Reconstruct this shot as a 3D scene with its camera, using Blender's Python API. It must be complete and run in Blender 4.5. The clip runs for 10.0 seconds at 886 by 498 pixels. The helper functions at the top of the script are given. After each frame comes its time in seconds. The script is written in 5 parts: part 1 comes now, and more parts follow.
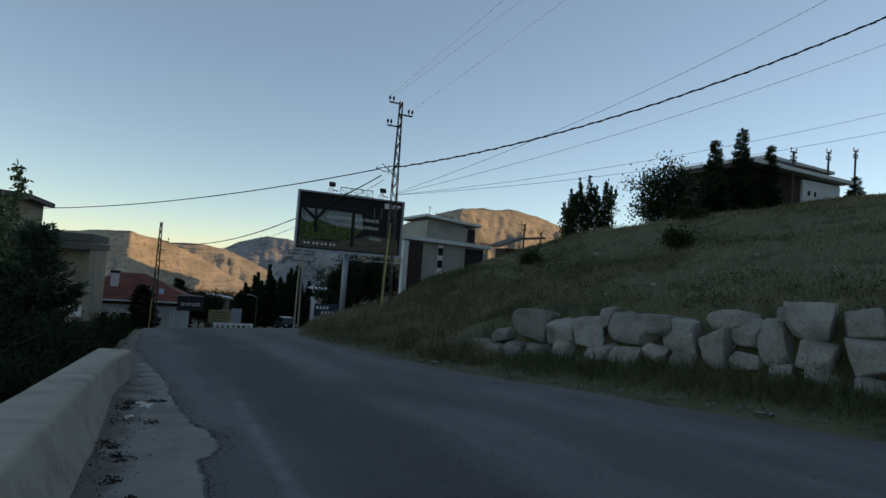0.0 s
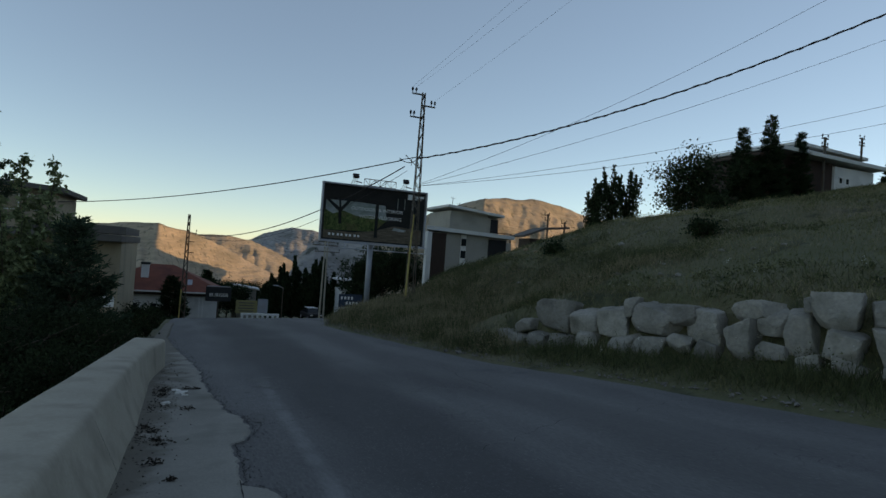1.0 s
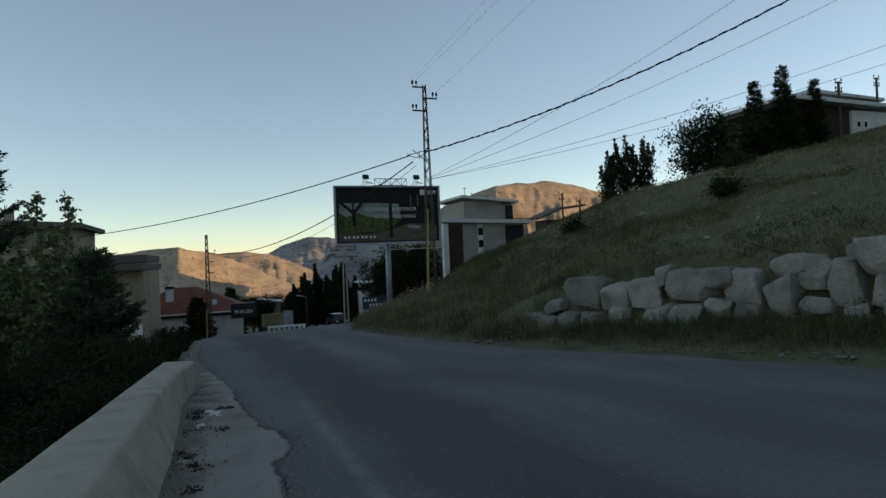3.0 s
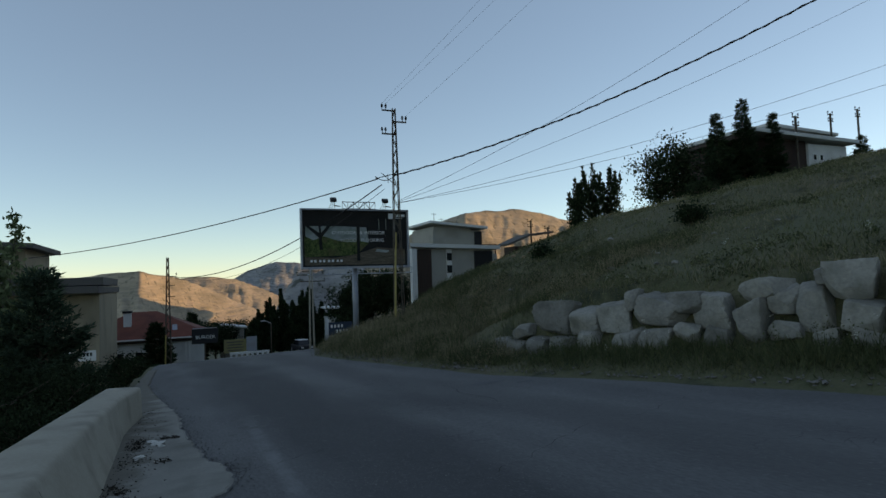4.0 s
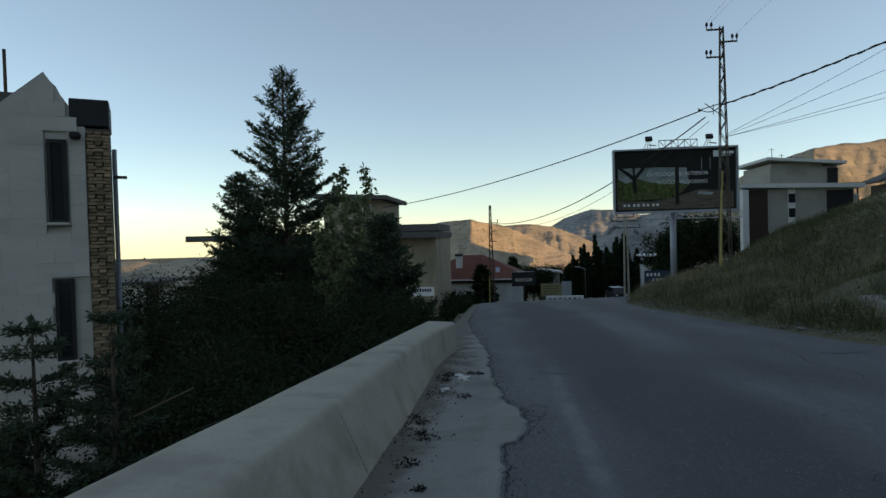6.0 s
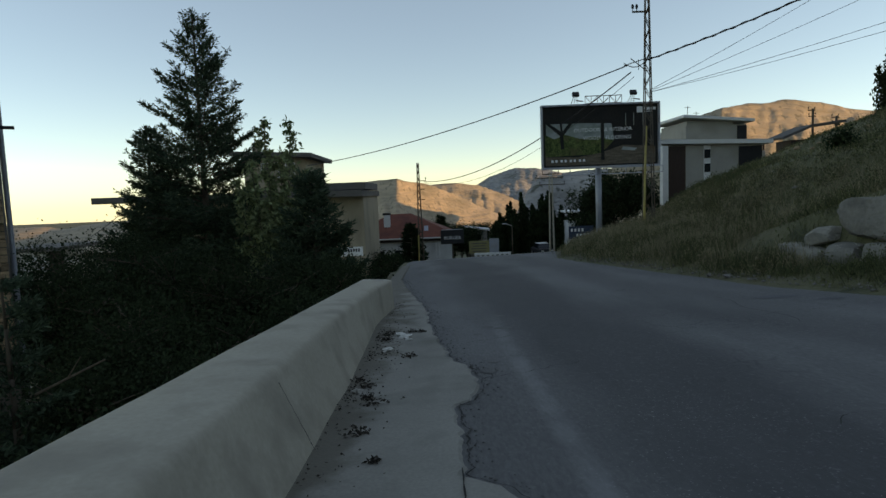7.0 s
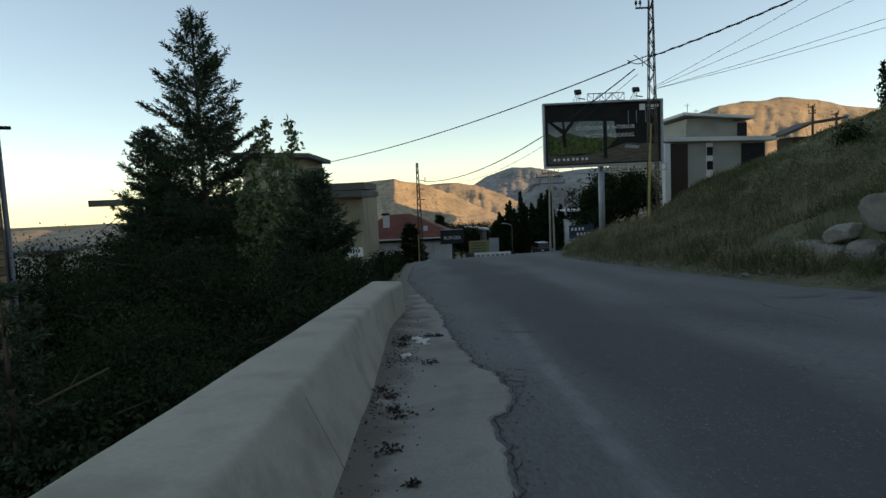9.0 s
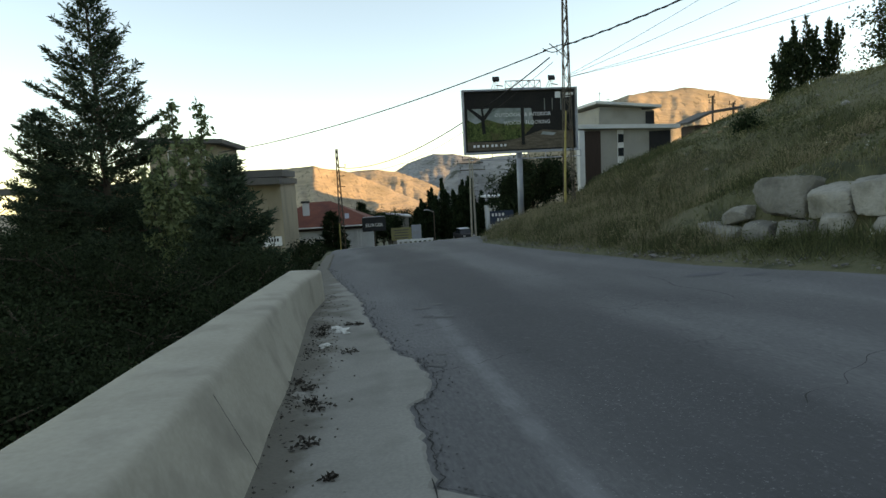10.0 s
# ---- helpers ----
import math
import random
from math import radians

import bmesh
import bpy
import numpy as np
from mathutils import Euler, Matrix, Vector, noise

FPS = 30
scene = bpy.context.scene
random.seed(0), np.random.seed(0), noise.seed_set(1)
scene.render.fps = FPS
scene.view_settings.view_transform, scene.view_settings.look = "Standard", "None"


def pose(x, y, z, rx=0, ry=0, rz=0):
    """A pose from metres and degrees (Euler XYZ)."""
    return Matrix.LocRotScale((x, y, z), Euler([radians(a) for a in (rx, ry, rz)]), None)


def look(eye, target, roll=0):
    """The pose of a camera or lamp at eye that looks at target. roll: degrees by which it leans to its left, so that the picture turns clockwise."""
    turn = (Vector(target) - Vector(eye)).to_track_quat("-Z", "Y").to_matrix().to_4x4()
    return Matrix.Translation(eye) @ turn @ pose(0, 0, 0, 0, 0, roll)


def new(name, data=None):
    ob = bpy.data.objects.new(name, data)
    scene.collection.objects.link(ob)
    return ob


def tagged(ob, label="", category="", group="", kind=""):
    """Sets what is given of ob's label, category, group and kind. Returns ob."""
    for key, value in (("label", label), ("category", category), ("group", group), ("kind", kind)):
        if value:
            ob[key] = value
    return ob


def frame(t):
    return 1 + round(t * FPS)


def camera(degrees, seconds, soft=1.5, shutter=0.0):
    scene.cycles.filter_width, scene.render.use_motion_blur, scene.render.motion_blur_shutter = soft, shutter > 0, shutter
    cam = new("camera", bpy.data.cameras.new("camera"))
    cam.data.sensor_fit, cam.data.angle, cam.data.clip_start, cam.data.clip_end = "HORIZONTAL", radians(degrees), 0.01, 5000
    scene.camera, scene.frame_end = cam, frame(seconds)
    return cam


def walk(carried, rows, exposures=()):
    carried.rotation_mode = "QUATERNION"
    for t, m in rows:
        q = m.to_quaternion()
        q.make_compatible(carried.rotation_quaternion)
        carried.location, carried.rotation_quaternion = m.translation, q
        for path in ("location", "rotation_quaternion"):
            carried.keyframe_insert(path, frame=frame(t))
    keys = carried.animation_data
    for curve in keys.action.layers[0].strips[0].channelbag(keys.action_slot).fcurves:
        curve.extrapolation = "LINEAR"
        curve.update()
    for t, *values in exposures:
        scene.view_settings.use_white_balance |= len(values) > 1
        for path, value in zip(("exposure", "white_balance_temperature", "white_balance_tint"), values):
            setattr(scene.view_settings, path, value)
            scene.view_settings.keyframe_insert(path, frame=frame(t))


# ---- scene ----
cam = camera(73.2, 10.0, soft=1.5)
PATH = [
    (0, (0.707, -0.06, 1.97), (1.523, 1.764, 2.052), 4.3),
    (0.5, (0.666, -0.177, 1.976), (1.446, 1.661, 2.09), 4.2),
    (1, (0.644, -0.178, 1.981), (1.392, 1.677, 2.025), 4.1),
    (1.5, (0.638, -0.216, 1.961), (1.367, 1.647, 1.986), 4.3),
    (2, (0.634, -0.099, 1.936), (1.296, 1.788, 1.97), 2.8),
    (2.5, (0.659, -0.008, 1.96), (1.281, 1.892, 1.981), -1.5),
    (4, (0.883, 0.451, 1.836), (1.675, 2.284, 1.941), -1.9),
    (4.5, (1.075, 0.564, 1.814), (1.668, 2.455, 2.08), -0.5),
    (5, (1.2, 0.831, 1.797), (1.688, 2.77, 1.826), -1.6),
    (5.5, (1.175, 1.128, 1.71), (1.273, 3.121, 1.57), -3.3),
    (6, (1.184, 1.239, 1.731), (0.962, 3.226, 1.692), -1.6),
    (7.5, (0.84, 1.891, 1.588), (0.941, 3.875, 1.355), -2.4),
    (8, (0.748, 1.95, 1.613), (0.767, 3.943, 1.456), -2.1),
    (8.5, (0.702, 2.012, 1.617), (0.785, 4.004, 1.457), -1.3),
    (9, (0.734, 2.015, 1.618), (0.76, 4.007, 1.435), -2.7),
    (9.5, (0.775, 2.058, 1.6), (0.961, 4.033, 1.353), -3.3),
    (10, (0.783, 2.086, 1.598), (1.063, 4.052, 1.359), -3.0),
]
walk(cam, [(t, look(eye, target, roll)) for t, eye, target, roll in PATH],
     [(0.0, 1.0, 9800, 11), (1.5, 1.0, 10500, 12), (2.5, 1.1, 11400, 12), (4.0, 1.05, 9900, 11), (4.5, 1.05, 9600, 11), (5.0, 1.1, 10500, 12), (5.5, 1.1, 10600, 11), (6.0, 1.25, 10700, 11),
      (7.5, 1.35, 12300, 13), (8.5, 1.55, 12300, 12), (9.0, 1.45, 12000, 12), (9.5, 1.6, 12500, 12), (10.0, 2.1, 14500, 12)])

# ---- light ----
SUN_AZ, SUN_EL = 93.0, 7.5      # degrees clockwise from +y, and above the horizon
world = bpy.data.worlds.new("world")
scene.world = world
world.use_nodes = True
wn = world.node_tree
sky = wn.nodes.new("ShaderNodeTexSky")
sky.sky_type, sky.sun_disc = "NISHITA", False
sky.sun_elevation, sky.sun_rotation = radians(SUN_EL), radians(SUN_AZ)
sky.altitude, sky.air_density, sky.dust_density, sky.ozone_density = 1500, 0.8, 0.3, 2.2
wn.links.new(sky.outputs[0], wn.nodes["Background"].inputs[0])
wn.nodes["Background"].inputs[1].default_value = 0.15
# thin even evening haze, mixed with the clear sky
haze, hazy = wn.nodes.new("ShaderNodeBackground"), wn.nodes.new("ShaderNodeMixShader")
haze.inputs[0].default_value, haze.inputs[1].default_value = (0.31, 0.53, 1.0, 1), 0.37
hazy.inputs[0].default_value = 0.3
wn.links.new(wn.nodes["Background"].outputs[0], hazy.inputs[1])
wn.links.new(haze.outputs[0], hazy.inputs[2])
wn.links.new(hazy.outputs[0], wn.nodes["World Output"].inputs[0])
sun_data = bpy.data.lights.new("sun", "SUN")
sun_data.energy, sun_data.angle, sun_data.color = 1.7, radians(0.6), (1.0, 0.74, 0.50)
sun = new("sun", sun_data)
a, e = radians(SUN_AZ), radians(SUN_EL)
sun.matrix_world = look(Vector((math.sin(a) * math.cos(e), math.cos(a) * math.cos(e), math.sin(e))) * 300, (0, 0, 0))


# ---- materials ----
def mat(name, c1, c2=None, scale=2.0, fine=30.0, rough=0.85, bump=0.3, metal=0.0, stretch=(1, 1, 1), stain=None, stain_scale=0.6, vary=0.0, dist=0.02, spec=0.3, specks=None, speck_scale=1.0):
    """Two noises mix two colours; optional further colours stain in patches and in small specks; bump from the fine noise."""
    m = bpy.data.materials.new(name)
    m.use_nodes = True
    nt = m.node_tree
    N, L = nt.nodes, nt.links
    p = N["Principled BSDF"]
    p.inputs["Roughness"].default_value, p.inputs["Metallic"].default_value = rough, metal
    p.inputs["Specular IOR Level"].default_value = spec
    geo, mp = N.new("ShaderNodeNewGeometry"), N.new("ShaderNodeMapping")
    mp.inputs["Scale"].default_value = stretch
    L.new(geo.outputs["Position"], mp.inputs["Vector"])

    def nz(sc, detail=5.0):
        n = N.new("ShaderNodeTexNoise")
        n.inputs["Scale"].default_value, n.inputs["Detail"].default_value = sc, detail
        L.new(mp.outputs[0], n.inputs["Vector"])
        return n.outputs["Fac"]

    def ramp(src, lo, hi):
        r = N.new("ShaderNodeMapRange")
        r.inputs["From Min"].default_value, r.inputs["From Max"].default_value = lo, hi
        L.new(src, r.inputs["Value"])
        return r.outputs[0]

    def mix(fac, ca, cb):
        x = N.new("ShaderNodeMix")
        x.data_type = "RGBA"
        L.new(fac, x.inputs[0])
        for s, c in ((x.inputs[6], ca), (x.inputs[7], cb)):
            if isinstance(c, tuple):
                s.default_value = (*c, 1)
            else:
                L.new(c, s)
        return x.outputs[2]

    c2 = c2 or tuple(v * 0.75 for v in c1)
    f1, f2 = nz(scale), nz(fine)
    add = N.new("ShaderNodeMath")
    add.operation = "ADD"
    L.new(f1, add.inputs[0])
    L.new(f2, add.inputs[1])
    col = mix(ramp(add.outputs[0], 0.7, 1.3), c1, c2)
    if stain:
        col = mix(ramp(nz(stain_scale, 6.0), 0.5, 0.72), col, stain)
    if specks:
        sn = N.new("ShaderNodeTexNoise")
        sn.inputs["Scale"].default_value, sn.inputs["Detail"].default_value = speck_scale, 3.0
        L.new(geo.outputs["Position"], sn.inputs["Vector"])
        col = mix(ramp(sn.outputs["Fac"], 0.56, 0.66), col, specks)
    if vary:
        oi, hsv = N.new("ShaderNodeObjectInfo"), N.new("ShaderNodeHueSaturation")
        r = N.new("ShaderNodeMapRange")
        r.inputs["To Min"].default_value, r.inputs["To Max"].default_value = 1 - vary, 1 + vary
        L.new(oi.outputs["Random"], r.inputs["Value"])
        L.new(r.outputs[0], hsv.inputs["Value"])
        L.new(col, hsv.inputs["Color"])
        col = hsv.outputs[0]
    L.new(col, p.inputs["Base Color"])
    if bump:
        b = N.new("ShaderNodeBump")
        b.inputs["Strength"].default_value, b.inputs["Distance"].default_value = bump, dist
        L.new(add.outputs[0], b.inputs["Height"])
        L.new(b.outputs[0], p.inputs["Normal"])
    return m


def leaf_mat(name, c1, c2):
    """Leaves: colour differs from leaf to leaf, with a little light passing through."""
    m = mat(name, c1, c2, scale=0.8, fine=6, rough=0.9, bump=0, spec=0.08)
    N, L = m.node_tree.nodes, m.node_tree.links
    p = N["Principled BSDF"]
    src = p.inputs["Base Color"].links[0].from_socket
    geo, hsv, r = N.new("ShaderNodeNewGeometry"), N.new("ShaderNodeHueSaturation"), N.new("ShaderNodeMapRange")
    r.inputs["To Min"].default_value, r.inputs["To Max"].default_value = 0.55, 1.5
    L.new(geo.outputs["Random Per Island"], r.inputs["Value"])
    L.new(r.outputs[0], hsv.inputs["Value"])
    L.new(src, hsv.inputs["Color"])
    L.new(hsv.outputs[0], p.inputs["Base Color"])
    tr, add = N.new("ShaderNodeBsdfTranslucent"), N.new("ShaderNodeMixShader")
    L.new(hsv.outputs[0], tr.inputs["Color"])
    add.inputs[0].default_value = 0.25
    L.new(p.outputs[0], add.inputs[1])
    L.new(tr.outputs[0], add.inputs[2])
    L.new(add.outputs[0], N["Material Output"].inputs["Surface"])
    return m


M = {
    "asphalt": mat("asphalt", (0.083, 0.082, 0.081), (0.14, 0.139, 0.137), scale=0.9, fine=38, rough=0.85, bump=1.0, stretch=(1, 0.3, 1), stain=(0.064, 0.064, 0.064), stain_scale=0.5, dist=0.008),
    "patch": mat("patch", (0.10, 0.10, 0.105), (0.07, 0.07, 0.075), scale=3, fine=60, bump=0.5, dist=0.006),
    "slab": mat("slab", (0.25, 0.24, 0.21), (0.19, 0.18, 0.157), scale=1.4, fine=45, bump=0.5, stain=(0.135, 0.127, 0.108), stain_scale=1.3, dist=0.008),
    "concrete": mat("concrete", (0.37, 0.335, 0.27), (0.30, 0.27, 0.215), scale=1.6, fine=30, bump=0.35, stain=(0.235, 0.21, 0.17), stain_scale=2.2, dist=0.006),
    "dark_gap": mat("dark_gap", (0.02, 0.02, 0.018), bump=0),
    "soil": mat("soil", (0.115, 0.105, 0.056), (0.072, 0.08, 0.036), scale=0.35, fine=9, bump=0.8, stain=(0.13, 0.105, 0.064), stain_scale=0.18, dist=0.06, specks=(0.04, 0.045, 0.022), speck_scale=0.9),
    "stone": mat("stone", (0.28, 0.265, 0.232), (0.18, 0.17, 0.148), scale=2.6, fine=16, bump=0.8, stain=(0.125, 0.12, 0.10), stain_scale=1.6, vary=0.25, dist=0.03),
    "crumb": mat("crumb", (0.13, 0.128, 0.122), (0.07, 0.069, 0.066), scale=6, fine=40, bump=0.4),
    "gravel": mat("gravel", (0.22, 0.2, 0.18), (0.1, 0.095, 0.09), scale=6, fine=40, bump=0.4),
    "mountain": mat("mountain", (0.40, 0.31, 0.22), (0.23, 0.19, 0.135), scale=0.02, fine=0.11, bump=0.45, stain=(0.17, 0.145, 0.10), stain_scale=0.016, stretch=(0.3, 0.3, 2.6), dist=6, specks=(0.17, 0.145, 0.10), speck_scale=0.09),
    # rock grey of the middle slope; on mountain_far the grey stands in for haze
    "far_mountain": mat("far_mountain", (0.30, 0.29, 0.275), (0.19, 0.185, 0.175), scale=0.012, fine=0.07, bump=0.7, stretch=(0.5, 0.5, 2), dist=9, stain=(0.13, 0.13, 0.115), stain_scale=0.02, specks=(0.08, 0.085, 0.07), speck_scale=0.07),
    "steel": mat("steel", (0.10, 0.09, 0.075), (0.07, 0.055, 0.04), scale=3, fine=30, rough=0.6, metal=0.3, bump=0.2, stain=(0.10, 0.05, 0.025), stain_scale=2),
    "yellow_paint": mat("yellow_paint", (0.42, 0.33, 0.10), (0.30, 0.24, 0.09), scale=3, fine=30, rough=0.6, bump=0.15, stain=(0.16, 0.09, 0.04), stain_scale=2.5),
    "galv": mat("galv", (0.34, 0.365, 0.40), (0.27, 0.29, 0.32), scale=2, fine=25, rough=0.5, metal=0.2, bump=0.1, stain=(0.3, 0.29, 0.28), stain_scale=1.2),
    "cable": mat("cable", (0.018, 0.018, 0.02), rough=0.6, bump=0),
    "bark": mat("bark", (0.11, 0.085, 0.06), (0.06, 0.045, 0.033), scale=6, fine=30, bump=0.8, stretch=(1, 1, 0.3)),
    "white_wall": mat("white_wall", (0.66, 0.66, 0.64), (0.56, 0.56, 0.55), scale=0.8, fine=20, bump=0.15, stain=(0.45, 0.44, 0.42), stain_scale=0.5),
    "beige_wall": mat("beige_wall", (0.34, 0.28, 0.20), (0.285, 0.235, 0.165), scale=0.8, fine=20, bump=0.15, stretch=(1, 1, 0.4), stain=(0.22, 0.18, 0.13), stain_scale=0.6),
    "grey_wall": mat("grey_wall", (0.36, 0.34, 0.30), (0.30, 0.285, 0.255), scale=0.7, fine=18, bump=0.2, stain=(0.25, 0.235, 0.205), stain_scale=0.5),
    "dark_wood": mat("dark_wood", (0.055, 0.03, 0.022), (0.035, 0.02, 0.015), scale=2, fine=24, rough=0.6, bump=0.25, stretch=(6, 6, 0.6)),
    "fascia": mat("fascia", (0.6, 0.6, 0.58), (0.5, 0.5, 0.48), scale=1, fine=18, bump=0.1),
    "roof_dark": mat("roof_dark", (0.12, 0.11, 0.10), (0.085, 0.08, 0.075), scale=1.2, fine=14, bump=0.3),
    "roof_tile": mat("roof_tile", (0.24, 0.07, 0.045), (0.15, 0.045, 0.03), scale=1.5, fine=12, bump=0.5, stain=(0.13, 0.04, 0.03), stain_scale=0.5, vary=0.2),
    "glass": mat("glass", (0.012, 0.015, 0.018), (0.02, 0.023, 0.026), rough=0.08, bump=0, spec=0.5),
    "black": mat("black", (0.014, 0.014, 0.015), (0.02, 0.02, 0.021), rough=0.55, bump=0.05),
    "white_paint": mat("white_paint", (0.72, 0.72, 0.70), (0.6, 0.6, 0.58), scale=3, fine=30, rough=0.6, bump=0.1),
    "rubble": mat("rubble", (0.30, 0.205, 0.125), (0.18, 0.125, 0.08), scale=3, fine=20, bump=0.6, vary=0.4),
    "mortar": mat("mortar", (0.10, 0.085, 0.07), bump=0.3),
    "ashlar": mat("ashlar", (0.52, 0.48, 0.43), (0.45, 0.415, 0.37), scale=1, fine=18, bump=0.2, vary=0.05, stain=(0.41, 0.375, 0.33), stain_scale=0.8, stretch=(0.5, 0.5, 3)),
    "spruce": leaf_mat("spruce", (0.042, 0.068, 0.045), (0.06, 0.088, 0.052)),
    "cypress": leaf_mat("cypress", (0.018, 0.034, 0.016), (0.028, 0.045, 0.02)),
    "broadleaf": leaf_mat("broadleaf", (0.20, 0.24, 0.125), (0.14, 0.18, 0.088)),
    "shrub": leaf_mat("shrub", (0.02, 0.033, 0.017), (0.03, 0.044, 0.02)),
    "weed": leaf_mat("weed", (0.095, 0.102, 0.05), (0.062, 0.076, 0.035)),
    "grass": leaf_mat("grass", (0.165, 0.155, 0.08), (0.105, 0.115, 0.055)),
    "dry_grass": leaf_mat("dry_grass", (0.28, 0.235, 0.15), (0.185, 0.16, 0.10)),
    "flower": leaf_mat("flower", (0.55, 0.56, 0.5), (0.45, 0.46, 0.4)),
    # pale grey-white of the broken concrete bits at the wall foot
    "paper": mat("paper", (0.6, 0.59, 0.55), (0.45, 0.44, 0.4), scale=8, fine=40, bump=0.3),
    "dead_leaf": mat("dead_leaf", (0.05, 0.04, 0.03), (0.03, 0.024, 0.019), scale=8, fine=40, bump=0.3),
    "blue_panel": mat("blue_panel", (0.035, 0.05, 0.08), (0.025, 0.04, 0.065), scale=2, fine=20, bump=0.05),
    "ad_dark": mat("ad_dark", (0.018, 0.017, 0.016), (0.03, 0.028, 0.026), scale=1.5, fine=12, bump=0, rough=0.7, spec=0.08),
    "ad_green": mat("ad_green", (0.13, 0.17, 0.06), (0.012, 0.025, 0.01), scale=4.5, fine=12, bump=0, rough=0.7, spec=0.08, stain=(0.10, 0.09, 0.045), stain_scale=2),
    "ad_wood": mat("ad_wood", (0.17, 0.14, 0.105), (0.06, 0.05, 0.038), scale=1.5, fine=14, bump=0, rough=0.7, spec=0.08, stretch=(1, 1, 6)),
    "ad_sky": mat("ad_sky", (0.30, 0.33, 0.33), (0.16, 0.20, 0.18), scale=1.2, fine=6, bump=0, rough=0.7, spec=0.08),
    "ad_text": mat("ad_text", (0.75, 0.76, 0.75), bump=0, rough=0.7, spec=0.08),
    "yellow_board": mat("yellow_board", (0.30, 0.26, 0.12), (0.22, 0.19, 0.09), scale=2, fine=14, bump=0.05),
}



def wear(m):
    """Darkened wheel track, worn white edge line and fine pale aggregate, all along the road."""
    N, L = m.node_tree.nodes, m.node_tree.links
    p = N["Principled BSDF"]
    col = p.inputs["Base Color"].links[0].from_socket
    sep, geo = N.new("ShaderNodeSeparateXYZ"), N.new("ShaderNodeNewGeometry")
    L.new(geo.outputs["Position"], sep.inputs[0])

    def math_(op, a, b, clamp=False):
        n = N.new("ShaderNodeMath")
        n.operation, n.use_clamp = op, clamp
        for s, v in zip(n.inputs, (a, b)):
            if isinstance(v, (int, float)):
                s.default_value = v
            else:
                L.new(v, s)
        return n.outputs[0]

    def nz(sc, st):
        mp, n = N.new("ShaderNodeMapping"), N.new("ShaderNodeTexNoise")
        mp.inputs["Scale"].default_value = st
        n.inputs["Scale"].default_value, n.inputs["Detail"].default_value = sc, 6
        L.new(geo.outputs["Position"], mp.inputs["Vector"])
        L.new(mp.outputs[0], n.inputs["Vector"])
        return n.outputs["Fac"]

    def band(centre, slope, half, soft, n_amp, n_out):
        c = math_("ADD", math_("MULTIPLY", sep.outputs[1], slope), centre)
        d = math_("ABSOLUTE", math_("SUBTRACT", math_("ADD", sep.outputs[0], math_("MULTIPLY", math_("SUBTRACT", n_out, 0.5), n_amp)), c), 0)
        return math_("DIVIDE", math_("SUBTRACT", half + soft, d), soft, True)

    def blend(fac, base, colour):
        x = N.new("ShaderNodeMix")
        x.data_type = "RGBA"
        L.new(fac, x.inputs[0])
        L.new(base, x.inputs[6])
        x.inputs[7].default_value = (*colour, 1)
        return x.outputs[2]

    slow, quick = nz(0.8, (1, 0.25, 1)), nz(9.0, (1, 0.5, 1))
    track = math_("MULTIPLY", band(3.25, -0.06, 0.45, 0.8, 1.6, slow), 0.75)
    col = blend(track, col, (0.042, 0.042, 0.043))
    col = blend(math_("MULTIPLY", band(5.7, -0.05, 0.2, 0.6, 1.5, slow), 0.45), col, (0.058, 0.057, 0.056))
    paint = math_("MULTIPLY", band(1.76, 0.0, 0.03, 0.09, 0.12, quick), math_("MULTIPLY", math_("SUBTRACT", nz(1.7, (1, 1, 1)), 0.25), 1.5, True))
    paint = math_("MULTIPLY", paint, math_("DIVIDE", math_("SUBTRACT", 11.5, sep.outputs[1]), 3.0, True))
    col = blend(math_("MULTIPLY", paint, 0.75), col, (0.25, 0.25, 0.25))
    crumbs = math_("MULTIPLY", math_("SUBTRACT", nz(22, (1, 1, 1)), 0.60), 7.0, True)
    col = blend(math_("MULTIPLY", crumbs, 0.35), col, (0.21, 0.21, 0.21))
    vor, warp, vm = N.new("ShaderNodeTexVoronoi"), N.new("ShaderNodeTexNoise"), N.new("ShaderNodeVectorMath")
    vor.feature, vm.operation = "DISTANCE_TO_EDGE", "MULTIPLY_ADD"
    vor.inputs["Scale"].default_value, warp.inputs["Scale"].default_value = 1.1, 3.0
    vm.inputs[1].default_value = (0.5, 0.5, 0.5)
    L.new(geo.outputs["Position"], warp.inputs["Vector"])
    L.new(warp.outputs["Color"], vm.inputs[0])
    L.new(geo.outputs["Position"], vm.inputs[2])
    L.new(vm.outputs[0], vor.inputs["Vector"])
    web = math_("DIVIDE", math_("SUBTRACT", 0.012, vor.outputs["Distance"]), 0.012, True)
    web = math_("MULTIPLY", web, math_("MULTIPLY", math_("SUBTRACT", nz(0.35, (1, 1, 1)), 0.5), 6.0, True))
    col = blend(math_("MULTIPLY", web, 0.8), col, (0.03, 0.03, 0.03))
    loose = math_("MULTIPLY", math_("SUBTRACT", nz(60, (1, 1, 1)), 0.62), 9.0, True)
    col = blend(math_("MULTIPLY", loose, math_("MULTIPLY", math_("SUBTRACT", nz(0.55, (1, 1, 1)), 0.42), 5.0, True)), col, (0.26, 0.26, 0.25))
    L.new(col, p.inputs["Base Color"])


wear(M["asphalt"])


